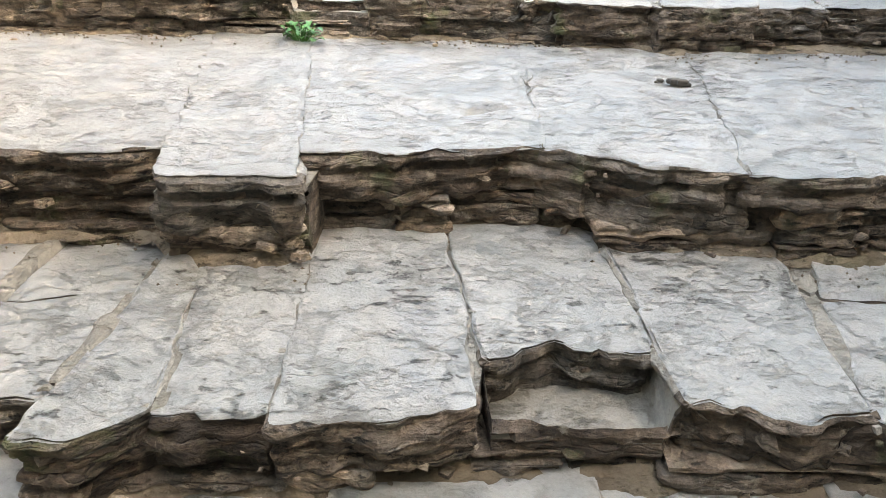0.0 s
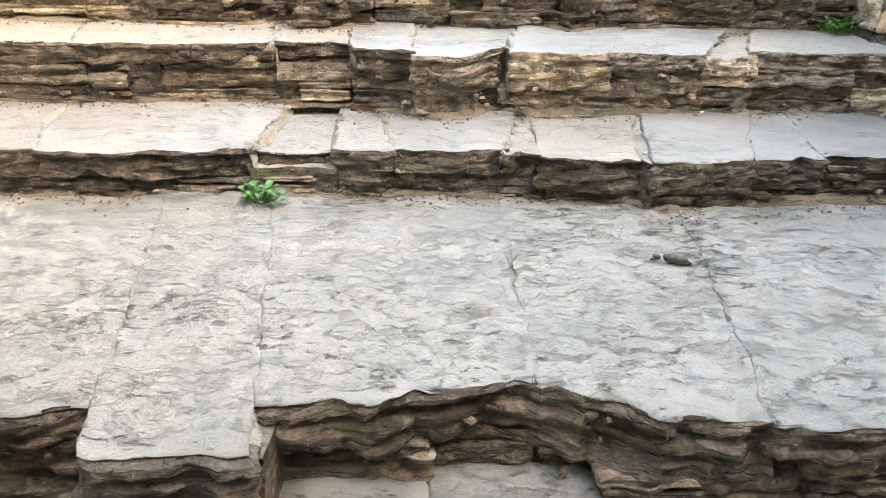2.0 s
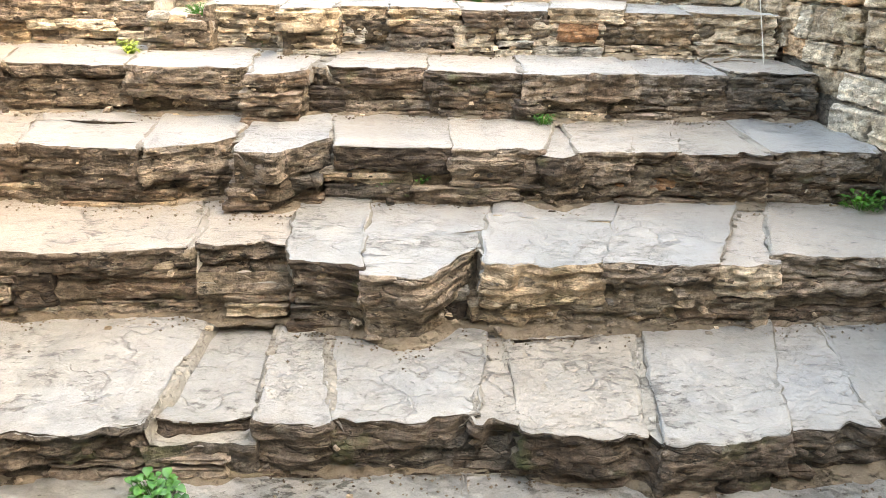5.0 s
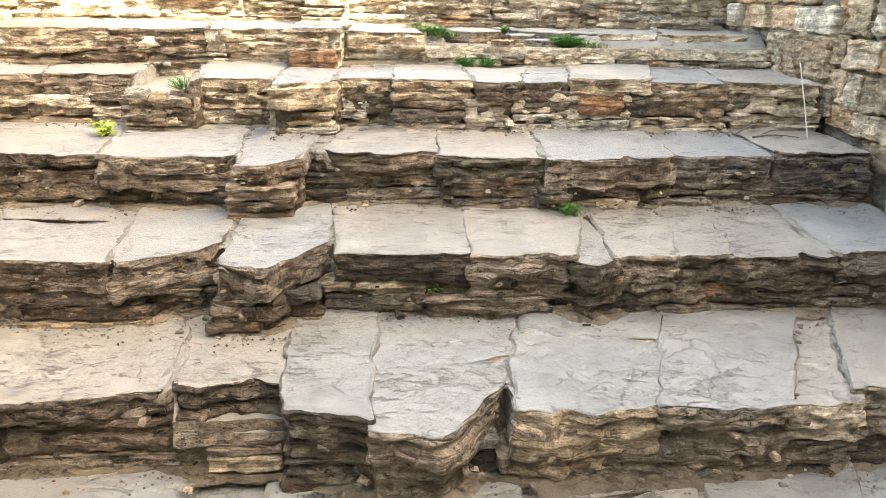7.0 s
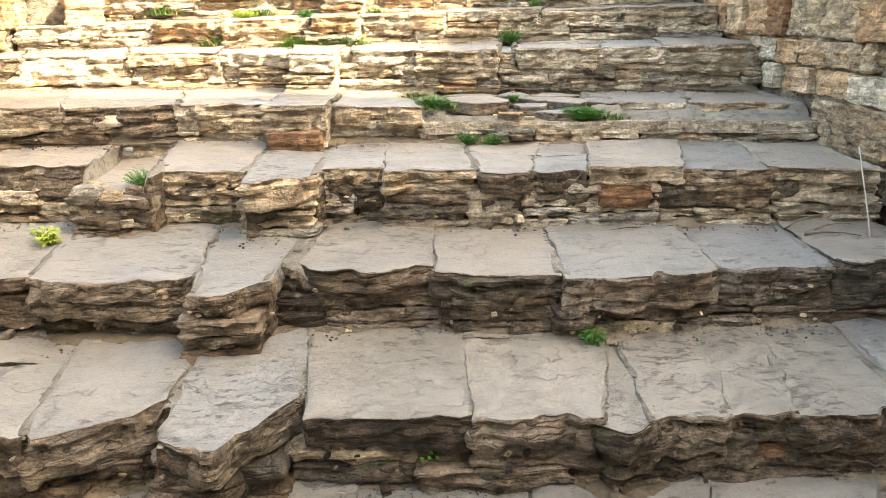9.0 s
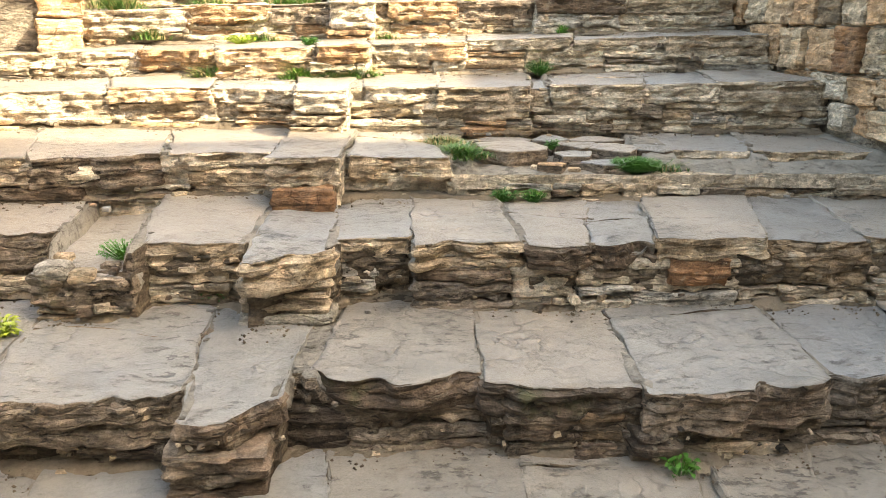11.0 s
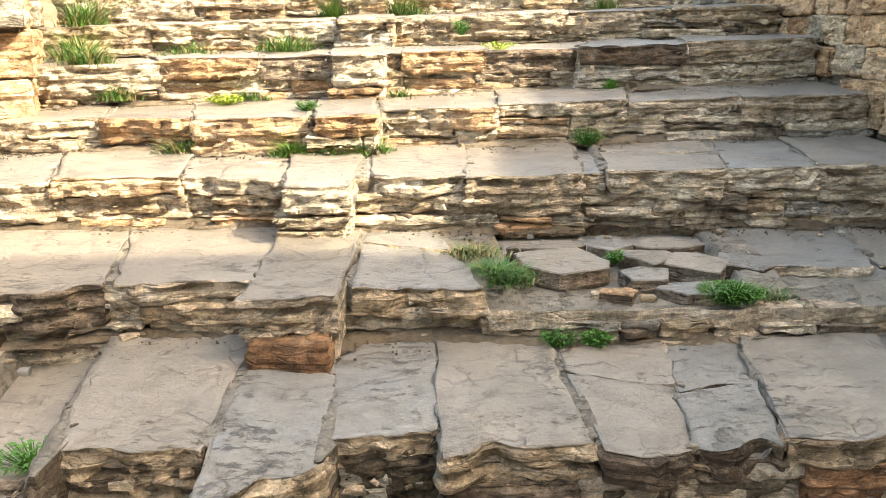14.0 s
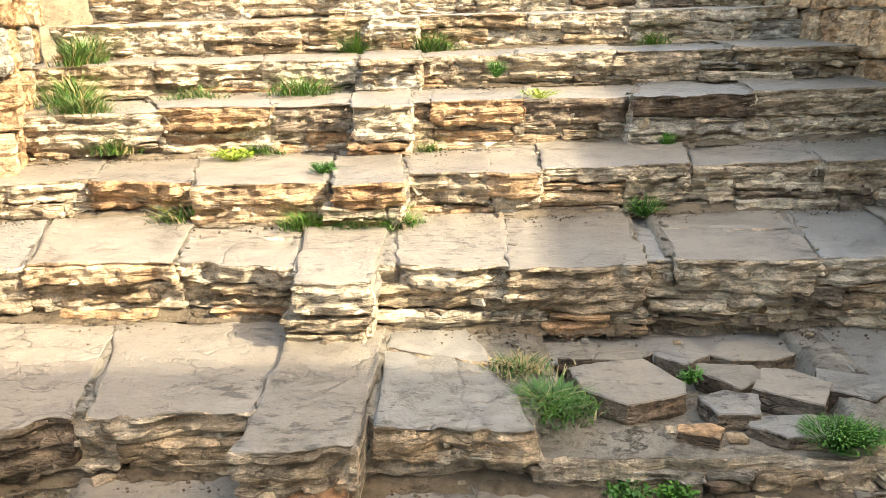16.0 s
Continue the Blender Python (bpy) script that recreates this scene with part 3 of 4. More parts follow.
def build_step(k):
    y0, z0 = FRONTS[k]
    y1 = FRONTS[k + 1][0] + 0.12 if k < TOP else y0 + 1.4
    below = FRONTS[k - 1][1] + SLOPE * (y0 - FRONTS[k - 1][0]) if k - 1 in FRONTS else -0.12
    r = random.Random(900 + k)
    c = crosswise(k)
    # bed of earth and mortar that carries the stones
    # front darkened on low steps, brightened on high ones, in place of light
    me, mid = rock_mesh("stone_step", [(LEFT, y0 + 0.125), (RIGHT, y0 + 0.125), (RIGHT, y1), (LEFT, y1)], below - 0.14, z0 - 0.002, step=(0.014, 0.022, 0.016), edge=0.010,
                        rugged=0.024, bumpy=0.008, beds=0.012, slope=SLOPE, cross=c, mats=(JOINT, SHADED_BROWN if k < 3 else (MORTAR if k < 7 else BRIGHTENED_TAN)), seed=k * 1.37)
    fit_bed(me, mid, k, y1)
    step = new("stone_step", me)
    step.location = mid
    tagged(step, STEP_LABELS.get(k, "old stone stair step of worn slabs over rough bedded stones"), "step", "steps of the stairway", "structure")
    slab_low = {}
    for i, (a, b, o0, o1, ba, bb, up, bow) in enumerate(SLABS[k]):
        thick = r.uniform(0.055, 0.09) if r.random() < 0.45 else r.uniform(0.10, 0.15)
        thick = {(7, -0.425): 0.10, (8, -0.385): 0.10, (1, -0.60): 0.125, (6, -0.425): 0.09, (5, -0.485): 0.07, (4, -0.455): 0.10, (6, 0.83): 0.06, (3, -0.52): 0.12, (2, -0.52): 0.10, (0, 0.11): 0.12}.get((k, a), thick)
        g = 0.0 if k == 1 else -0.009
        # paler warm treads are commoner from step 5 up, standing in for light
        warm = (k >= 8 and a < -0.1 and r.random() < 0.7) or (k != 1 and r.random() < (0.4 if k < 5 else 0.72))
        # sides: broken stone's brown, with shade darkened in on the lower steps
        sides = SHADED_BROWN if k < 3 else r.choices((SHADED_BROWN, BROKEN, TAN), (1.5, 4, 0.4) if k < 6 else (0, 1.8, 3))[0]
        # upper steps' sides are brightened with the paler tan
        if k > 6 and sides is not SHADED_BROWN and r.random() < (0.55 if k < 8 else 0.75):
            sides = BRIGHTENED_TAN
        if (k == 8 and a == -1.21) or (k == 9 and a in (-1.235, -0.82, -0.335)) or (k == 10 and a in (-1.10, 0.0)) or (k == 9 and a == 0.20):
            sides = ORANGE
        cut = SPLIT.get((k, a))
        fl, fr, br, bl = (a + g, y0 + o0), (b - g, y0 + o1), (bb - g, y1 - 0.03), (ba + g, y1 - 0.03)
        rows = [(fl, fr, br, bl)]
        if cut:
            q = r.uniform(-0.08, 0.08)
            ml = tuple(p + (w - p) * (cut + q) for p, w in zip(fl, bl))
            mr = tuple(p + (w - p) * (cut - q) for p, w in zip(fr, br))
            rows = [(fl, fr, mr, ml), (ml, mr, br, bl)]
        for j, quad in enumerate(rows):
            rise = SLOPE * (quad[0][1] - fl[1])
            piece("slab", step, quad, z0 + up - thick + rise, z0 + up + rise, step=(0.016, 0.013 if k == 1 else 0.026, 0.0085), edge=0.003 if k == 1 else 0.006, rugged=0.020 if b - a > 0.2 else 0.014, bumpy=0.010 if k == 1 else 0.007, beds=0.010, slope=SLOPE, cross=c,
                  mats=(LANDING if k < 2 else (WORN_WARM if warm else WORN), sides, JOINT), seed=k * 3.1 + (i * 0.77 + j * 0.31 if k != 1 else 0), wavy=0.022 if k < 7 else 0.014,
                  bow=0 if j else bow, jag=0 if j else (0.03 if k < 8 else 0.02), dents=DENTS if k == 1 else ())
        slab_low[i] = (a, b, z0 + up - thick)
    # rough courses under the slabs
    x = LEFT + 0.03
    while x < RIGHT - 0.05:
        w = min(r.choice((0.12, 0.16, 0.20, 0.28, 0.36, 0.46)) * r.uniform(0.85, 1.15), RIGHT - x)
        for one, two in zip(SLABS[k], SLABS[k][1:]):
            if abs(one[3] - two[2]) > 0.08 and x + 0.03 < one[1] < x + w:
                w = one[1] - x
        m = x + w / 2
        low = min([z for a, b, z in slab_low.values() if a - 0.02 < m < b + 0.02] or [z0 - 0.07])
        bottom = below - 0.025 + c * m
        low += c * m
        height = low - bottom
        off = front_at(k, m)
        if k in BENCH and BENCH[k][0] < m < BENCH[k][1]:
            off = BENCH[k][2]
        if k == 3 or (k == 4 and m > 0.5):
            off = max(off, -0.05)
        courses = [1.0] if height < 0.05 or r.random() < 0.14 else ([r.uniform(0.35, 0.65)] if r.random() < 0.5 else [0.33, 0.68])
        cuts = [0.0] + [f * r.uniform(0.85, 1.15) for f in courses if f < 1] + [1.0]
        for j in range(len(cuts) - 1):
            f = y0 + off + r.choice((r.uniform(-0.014, 0.012), r.uniform(0.0, 0.04)))
            # shade put into the low steps' stones, brightness into the high steps'
            mat = r.choices((SHADED_BROWN, BROKEN, TAN, BRIGHTENED_TAN, GREY, RUST), (6, 2, 0, 0, 0, 0) if k < 3 else ((2.0, 6, 1.0, 0, 0.3, 0.3) if k < 6 else ((0, 1.6, 4, 4.5, 1.4, 0.1) if k < 8 else (0, 0.5, 3, 7, 1.4, 0.05))))[0]
            if k in (8, 9, 10, 11, 12) and m < 0.5 and r.random() < 0.45:
                mat = ORANGE
            ends = r.uniform(-0.006, 0.006)
            piece("riser_stone", step, [(x + 0.005, f + r.uniform(0, 0.012)), (x + w - 0.005, f + r.uniform(0, 0.012)), (x + w - 0.005 + ends, y0 + max(off, 0) + 0.2), (x + 0.005 + ends, y0 + max(off, 0) + 0.2)],
                  bottom + height * cuts[j] + 0.002, bottom + height * cuts[j + 1] - 0.003, step=(0.015, 0.05, 0.009), edge=0.007, rugged=0.018, bumpy=0.008, beds=0.009,
                  mats=(mat,), seed=k * 5.3 + x * 9 + j)
        x += w
    return step


def soil_at_foot(k, step):
    """Earth washed against the riser above this step."""
    xs = np.linspace(LEFT + 0.02, RIGHT - 0.02, 260)
    y0 = FRONTS[k + 1][0]
    face = np.array([min(front_at(k + 1, x), BENCH[k + 1][2] if k + 1 in BENCH and BENCH[k + 1][0] < x < BENCH[k + 1][1] else 9) for x in xs])
    face = np.convolve(np.pad(face, 4, mode="edge"), np.ones(9) / 9, mode="valid")
    v, f = [], []
    for i, (x, o) in enumerate(zip(xs, face)):
        q = np.array([[x * 5, k * 3.3, 0.0], [x * 13, k * 3.3, 4.0], [x * 60, k * 3.3, 9.0]])
        big, small, tiny = lattice_noise(q)
        out = 0.032 + 0.022 * big + 0.012 * small + 0.006 * tiny
        lift = 0.011 + 0.009 * big + 0.005 * small
        for j, (a, h) in enumerate(((-0.06, 1.15), (0.02, 1.0), (0.45, 0.42), (0.8, 0.12), (1.0, -0.25))):
            y = y0 + o + 0.012 - (out * a if a > 0 else a)
            wob = lattice_noise(np.array([[x * 45, y * 45, k * 1.0]]))[0] * 0.004
            v.append((x, y, tread_z(k, x, y) + lift * h + wob))
        if i:
            f += [((i - 1) * 5 + j + 1, i * 5 + j + 1, i * 5 + j, (i - 1) * 5 + j) for j in range(4)]
    ob = mesh_object("soil", [Vector(p) - step.location for p in v], f, [SOIL], step, (0, 0, 0), True)
    ob["label"] = "brown soil washed against the riser"


STEPS = {k: build_step(k) for k in FRONTS}
piece("riser_stone", STEPS[7], [(-0.415, 5.25), (-0.20, 5.225), (-0.20, 5.5), (-0.41, 5.5)], 1.70, 1.812, "rust-red block under the jutting slab", step=(0.015, 0.045, 0.009), edge=0.008, rugged=0.012, bumpy=0.008, beds=0.004,
      mats=(RUST,), seed=4.4)
piece("riser_stone", STEPS[6], [(0.87, 4.83), (1.07, 4.835), (1.06, 5.0), (0.88, 5.0)], 1.585, 1.68, "rust-red stone in the riser", step=(0.019, 0.045, 0.011), edge=0.014, rugged=0.016, bumpy=0.006, beds=0.005, mats=(RUST,), seed=6.4)
for k in range(-1, 13):
    soil_at_foot(k, STEPS[k])


# ---- side walls ----
def stone_wall(name, start, end, top, base, label, thick=0.6, skip=0.0, past=99.0, reach=9.0, tone=None, rows=(0.10, 0.17), seed=1):
    """A rubble wall from start to end; its stones face to the left of that way. top and base: heights as functions of the way along."""
    r = random.Random(seed)
    s, e = Vector((*start, 0)), Vector((*end, 0))
    run = (e - s).length
    turn = math.atan2(e.y - s.y, e.x - s.x)
    # core of the wall, in the wall's own frame: x along, y into the wall
    n = 24
    verts, faces = [], []
    for i in range(n + 1):
        d = run * i / n
        for yy, zz in ((-0.025, base(d) - 0.4), (-0.025, top(d) - 0.03), (-thick, top(d) - 0.03), (-thick, base(d) - 0.4)):
            verts.append((d, yy, zz))
    for i in range(n):
        for j in range(4):
            a, b = i * 4 + j, i * 4 + (j + 1) % 4
            faces.append((a, b, b + 4, a + 4))
    faces += [(3, 2, 1, 0), (n * 4, n * 4 + 1, n * 4 + 2, n * 4 + 3)]
    core = mesh_object(name, verts, faces, [WALL_JOINT], None, s)
    core.rotation_euler = (0, 0, turn)
    tagged(core, label, "wall", kind="structure")
    z = min(base(0), base(run)) - 0.1
    count = 0
    while z < max(top(0), top(run), top(run * 0.5)) and count < 290:
        h = r.uniform(*rows)
        d = r.uniform(-0.2, 0)
        while d < run and count < 290:
            w = r.uniform(0.12, 0.32)
            m = min(run, max(0, d + w / 2))
            if z + h * 0.6 > base(m) - 0.06 and z + h * 0.5 < min(top(m), base(m) + reach) and d > -0.1 and skip < m < past:
                mat = tone(r, m, z)
                f = r.uniform(-0.012, 0.022)
                me, mid = rock_mesh("wall_stone", [(d + 0.004, -0.2), (d + w - 0.004, -0.2), (d + w - 0.004 + r.uniform(-0.02, 0.02), f), (d + 0.004 + r.uniform(-0.02, 0.02), f)],
                                    z + 0.003, z + h * r.uniform(0.92, 1.0) - 0.003, step=(0.022, 0.06, 0.016), edge=0.009, rugged=0.015, bumpy=0.01, beds=0.006, mats=(mat,), seed=seed * 3.3 + count * 0.61)
                ob = new("wall_stone", me)
                ob.parent = core
                ob.location = mid
                count += 1
            d += w
        z += h
    return core


def stair_height(y):
    ys = sorted(FRONTS)
    return float(np.interp(y, [FRONTS[k][0] for k in ys], [FRONTS[k][1] for k in ys]))


def right_tone(r, d, z):
    y = 4.9 + d
    high = z > stair_height(y) + 0.45
    return r.choices((BRIGHTENED_TAN, TAN, ORANGE, RUST), (0.6, 2, 8, 0.6) if (high and y > 4.5) else ((1, 5, 3.5, 0.2) if y < 5.6 else (0.6, 1.5, 8, 0.6)))[0]


stone_wall("wall_right_upper", (1.97, 4.9), (1.97, 9.6), lambda d: min(3.64, stair_height(4.9 + d) + 1.3), lambda d: stair_height(4.9 + d) - 0.05, "rubble wall of tan and orange sandstone beside the steps", tone=right_tone, rows=(0.12, 0.22), seed=3, reach=1.35)
stone_wall("wall_right_lower", (1.99, -1.5), (1.99, 4.88), lambda d: stair_height(d - 1.5) + 1.3, lambda d: stair_height(d - 1.5) - 0.05,
           "rubble wall of grey and tan stones beside the steps", tone=lambda r, d, z: r.choices((GREY, TAN, BRIGHTENED_TAN, ORANGE), (0.3, 6, 1.5, 2))[0], seed=5, skip=4.4, reach=1.3)


def far_wall():
    """An unseen high wall, added past the stairway to cast the shade on its foot: level above, rising towards the foot.
    """
    x0, x1 = 5.5, 6.2
    line = [(-9.0, 9.08), (2.44, 9.08), (3.38, SHADE), (12.0, SHADE)]
    v, f = [], []
    for y, z in line:
        v += [(x0, y, -0.5), (x0, y, z), (x1, y, z), (x1, y, -0.5)]
    for i in range(len(line) - 1):
        for j in range(3):
            a = i * 4 + j
            f.append((a, a + 1, a + 5, a + 4))
    f += [(0, 3, 2, 1), (len(v) - 4, len(v) - 3, len(v) - 2, len(v) - 1)]
    tagged(mesh_object("wall_east", v, f, [GREY]), "high plain wall added out of view to shade the stairway", "wall", kind="structure")


SHADE = 6.90
far_wall()
# unseen wall added behind the foot to keep sky light off the risers
tagged(mesh_object("wall_south", [(-6, -2.3, -0.3), (6, -2.3, -0.3), (6, -2.3, 6.5), (-6, -2.3, 6.5), (-6, -2.9, -0.3), (6, -2.9, -0.3), (6, -2.9, 6.5), (-6, -2.9, 6.5)],
                   [(0, 1, 2, 3), (5, 4, 7, 6), (4, 0, 3, 7), (1, 5, 6, 2), (3, 2, 6, 7), (4, 5, 1, 0)], [GREY]), "plain grey wall added out of view to darken the risers", "wall", kind="structure")


def left_tone(r, d, z):
    return r.choices((ORANGE, TAN, GREY), (10, 2, 0.6))[0]


# low where it is visible; the unseen lower end is raised to block sky light
stone_wall("wall_left_lower", (-1.96, 6.8), (-1.96, -1.5), lambda d: stair_height(6.8 - d) + 0.75 + 1.9 * min(1.0, max(0.0, (d - 2.6) / 1.2)), lambda d: stair_height(6.8 - d) - 0.05, "rubble wall of tan and orange stones, raised out of view to block light",
           tone=left_tone, seed=7, past=3.2)
stone_wall("wall_left_upper", (-2.15, 8.35), (-1.6, 6.86), lambda d: stair_height(8.4 - d) + 1.0, lambda d: stair_height(8.4 - d) - 0.1, "broken wall end of big orange sandstone blocks", tone=left_tone,
           rows=(0.14, 0.22), seed=9)


# ---- plants ----
def grass_tuft(x, y, z, wide, deep, tall, count, seed, mat=GRASS, dry=0.12, label="tuft of green grass growing between the stair stones"):
    r = random.Random(seed)
    v, f, idx = [], [], []
    for _ in range(count):
        bx, by = r.gauss(0, wide * 0.42), r.gauss(0, deep * 0.42)
        a = r.uniform(0, 6.283)
        h = 1.3 * tall * r.uniform(0.35, 1.2) * (0.35 + 0.75 * math.exp(-(bx / wide) ** 2 * 2.5 - (by / deep) ** 2))
        lean = h * r.uniform(0.3, 1.9)
        wd = r.uniform(0.0012, 0.0028)
        px, py = -math.sin(a) * wd, math.cos(a) * wd
        n = len(v)
        for s, q in ((0.0, 1.0), (0.45, 0.85), (0.8, 0.55)):
            ox, oy, oz = bx + math.cos(a) * lean * s ** 1.7, by + math.sin(a) * lean * s ** 1.7, h * (s - 0.25 * s * s)
            v += [(ox - px * q, oy - py * q, oz), (ox + px * q, oy + py * q, oz)]
        v.append((bx + math.cos(a) * lean, by + math.sin(a) * lean, h * 0.74))
        f += [(n, n + 1, n + 3, n + 2), (n + 2, n + 3, n + 5, n + 4), (n + 4, n + 5, n + 6)]
        m = 1 if r.random() < dry else 0
        idx += [m, m, m]
    root = new("grass_tuft")
    root.location = (x, y, z)
    for name, which, m in (("green_grass", 0, mat), ("dry_grass", 1, STRAW)):
        some = [q for q, w in zip(f, idx) if w == which]
        if some:
            used = sorted({p for q in some for p in q})
            at = {p: i for i, p in enumerate(used)}
            tagged(mesh_object(name, [v[p] for p in used], [[at[p] for p in q] for q in some], [m], root), kind="stuff")
    return tagged(root, label, "grass", "weeds on the stairway")


def leafy_weed(x, y, z, wide, tall, count, seed, mat=LEAF, size=0.02, label="small leafy green weed rooted in a stair joint"):
    r = random.Random(seed)
    root = new("leafy_weed")
    root.location = (x, y, z)
    tagged(root, label, "plant", "weeds on the stairway")
    v, f, sv, sf = [], [], [], []
    for _ in range(count):
        a, rad = r.uniform(0, 6.283), wide * math.sqrt(r.random()) * 0.5
        cx, cy, cz = math.cos(a) * rad, math.sin(a) * rad * 0.7, tall * r.uniform(0.2, 1.0) * (1 - 0.5 * rad / max(wide, 0.01))
        L = size * r.uniform(0.6, 1.3)
        W = L * r.uniform(0.35, 0.5)
        b = a + r.uniform(-1, 1)
        dx, dy, dz = math.cos(b), math.sin(b), r.uniform(-0.3, 0.5)
        sx, sy = -dy, dx
        n = len(v)
        for s, q, lift in ((0, 0.1, 0), (0.35, 1, 0.12), (0.7, 0.8, 0.1), (1, 0.05, -0.1)):
            for side in (-1, 1):
                v.append((cx + dx * L * s + sx * W * q * side, cy + dy * L * s + sy * W * q * side, cz + dz * L * s + lift * L + 0.15 * L * q))
            v.append((cx + dx * L * s, cy + dy * L * s, cz + dz * L * s + lift * L))
        for i in range(3):
            p = n + i * 3
            f += [(p, p + 2, p + 5, p + 3), (p + 2, p + 1, p + 4, p + 5)]
        m = len(sv)
        sv += [(0.1 * cx - 0.0012, 0.1 * cy, -0.01), (0.1 * cx + 0.0012, 0.1 * cy, -0.01), (cx + 0.001, cy, cz), (cx - 0.001, cy, cz)]
        sf.append((m, m + 1, m + 2, m + 3))
    mesh_object("foliage", v, f, [mat], root, (0, 0, 0), True)
    mesh_object("stalk", sv, sf, [mat], root)
    return root


def on(k, x, y):
    return tread_z(k, x, y)


# leafy weeds: step, x, y, lift, width, height, leaves, leaf size
WEEDS = [(1, -0.48, 2.67, 0.0, 0.13, 0.075, 60, 0.03), (3, 1.86, 3.78, 0.0, 0.16, 0.08, 70, 0.026), (4, 0.71, 4.24, 0.0, 0.08, 0.05, 60, 0.018), (5, -0.56, 4.93, 0.0, 0.10, 0.05, 60, 0.016),
         (6, 0.42, 5.36, 0.0, 0.10, 0.05, 60, 0.018), (6, -0.82, 4.93, -0.06, 0.15, 0.06, 80, 0.017), (7, 0.93, 5.44, -0.06, 0.20, 0.06, 520, 0.0095), (7, 0.65, 5.66, -0.01, 0.06, 0.035, 40, 0.014),
         (6, 0.53, 5.36, 0.0, 0.09, 0.05, 50, 0.016), (8, 0.75, 6.50, 0.0, 0.14, 0.07, 60, 0.016), (9, -0.40, 6.62, 0.0, 0.10, 0.045, 60, 0.016), (10, 0.30, 7.44, 0.06, 0.09, 0.07, 60, 0.018),
         (9, 0.95, 6.93, 0.0, 0.07, 0.06, 50, 0.016), (3, 0.05, 3.87, 0.04, 0.08, 0.05, 35, 0.014), (3, 0.19, 3.87, 0.07, 0.08, 0.05, 35, 0.014)]
for i, (k, x, y, lift, wide, tall, count, size) in enumerate(WEEDS):
    leafy_weed(x, y, on(k, x, y) + lift, wide, tall, int(count * (2.2 if k > 4 else 1.0)), 50 + i, LEAF, size * (0.65 if k > 4 else 0.85))
leafy_weed(-1.10, 4.70, on(5, -1.10, 4.70), 0.08, 0.06, 60, 90, LEAF_LIGHT, 0.021, "small bright yellow-green seedling on a stair slab")
leafy_weed(0.45, 7.08, on(10, 0.45, 7.08), 0.16, 0.03, 60, 91, LEAF_LIGHT, 0.016, "patch of yellowish low weed on a stair slab")
leafy_weed(-0.80, 6.92, on(9, -0.8, 6.92), 0.16, 0.045, 110, 92, LEAF_LIGHT, 0.018, "patch of light green low weed on a stair slab")

# grass: step, x, y, lift, width, depth, height, blades, share of dry ones
TUFTS = [(7, 0.27, 5.56, -0.02, 0.12, 0.10, 0.042, 1300, 0.08), (7, 0.21, 5.72, 0.0, 0.11, 0.07, 0.03, 500, 0.6), (8, -0.43, 6.43, 0.0, 0.11, 0.07, 0.055, 800, 0.15), (8, -0.15, 6.43, 0.0, 0.12, 0.07, 0.055, 900, 0.06),
         (8, -0.28, 6.40, 0.0, 0.12, 0.05, 0.04, 500, 0.15), (8, -0.88, 6.52, 0.0, 0.12, 0.06, 0.06, 260, 0.35), (9, -0.69, 7.02, 0.0, 0.12, 0.05, 0.06, 240, 0.1), (9, -0.02, 6.98, 0.0, 0.09, 0.04, 0.04, 130, 0.2),
         (10, -0.58, 7.42, 0.0, 0.2, 0.06, 0.09, 320, 0.1), (10, -1.05, 7.35, 0.0, 0.16, 0.08, 0.07, 240, 0.2), (11, -0.37, 7.95, 0.0, 0.13, 0.05, 0.12, 240, 0.1), (11, 0.0, 7.95, 0.0, 0.17, 0.05, 0.11, 300, 0.1),
         (9, -1.30, 7.00, 0.03, 0.10, 0.06, 0.07, 260, 0.25), (10, -1.44, 7.10, -0.02, 0.14, 0.10, 0.10, 520, 0.2), (10, -1.58, 7.32, 0.0, 0.10, 0.16, 0.13, 460, 0.2), (11, -1.66, 7.65, 0.0, 0.10, 0.18, 0.14, 420, 0.2),
         (11, -1.72, 7.92, 0.0, 0.10, 0.10, 0.15, 260, 0.2), (11, 1.18, 7.97, 0.0, 0.12, 0.05, 0.08, 160, 0.2), (7, 1.06, 5.47, -0.06, 0.11, 0.05, 0.04, 140, 0.25)]
for i, (k, x, y, lift, wide, deep, tall, count, dry) in enumerate(TUFTS):
    grass_tuft(x, y, on(k, x, y) + lift - 0.004, wide, deep, tall, count, 200 + i, GRASS, dry)

# ---- loose things ----
def rod(name, a, b, r0, r1, mat, bend=0.01, seed=1, parent=None):
    """A thin tapering stick from a to b."""
    r = random.Random(seed)
    a, b = Vector(a), Vector(b)
    ax = (b - a).normalized()
    s = ax.orthogonal().normalized()
    t = ax.cross(s)
    v, f, n, m = [], [], 10, 7
    for i in range(n + 1):
        q = i / n
        c = (b - a) * q + s * (bend * math.sin(q * 3.1) + r.uniform(-1, 1) * r0 * 0.3)
        rad = (r0 + (r1 - r0) * q) * r.uniform(0.9, 1.1)
        v += [c + (s * math.cos(6.2832 * j / m) + t * math.sin(6.2832 * j / m)) * rad for j in range(m)]
    f = [(i * m + j, i * m + (j + 1) % m, (i + 1) * m + (j + 1) % m, (i + 1) * m + j) for i in range(n) for j in range(m)]
    f += [tuple(range(m))[::-1], tuple(range(n * m, n * m + m))]
    return mesh_object(name, v, f, [mat], parent, a, True)


tagged(rod("stick", (1.80, 4.62, on(5, 1.8, 4.62) + 0.002), (1.81, 4.80, on(5, 1.8, 4.62) + 0.31), 0.0028, 0.0022, PALE_WOOD, 0.008, 4), "thin bleached stick leaning against the rubble wall", "stick")
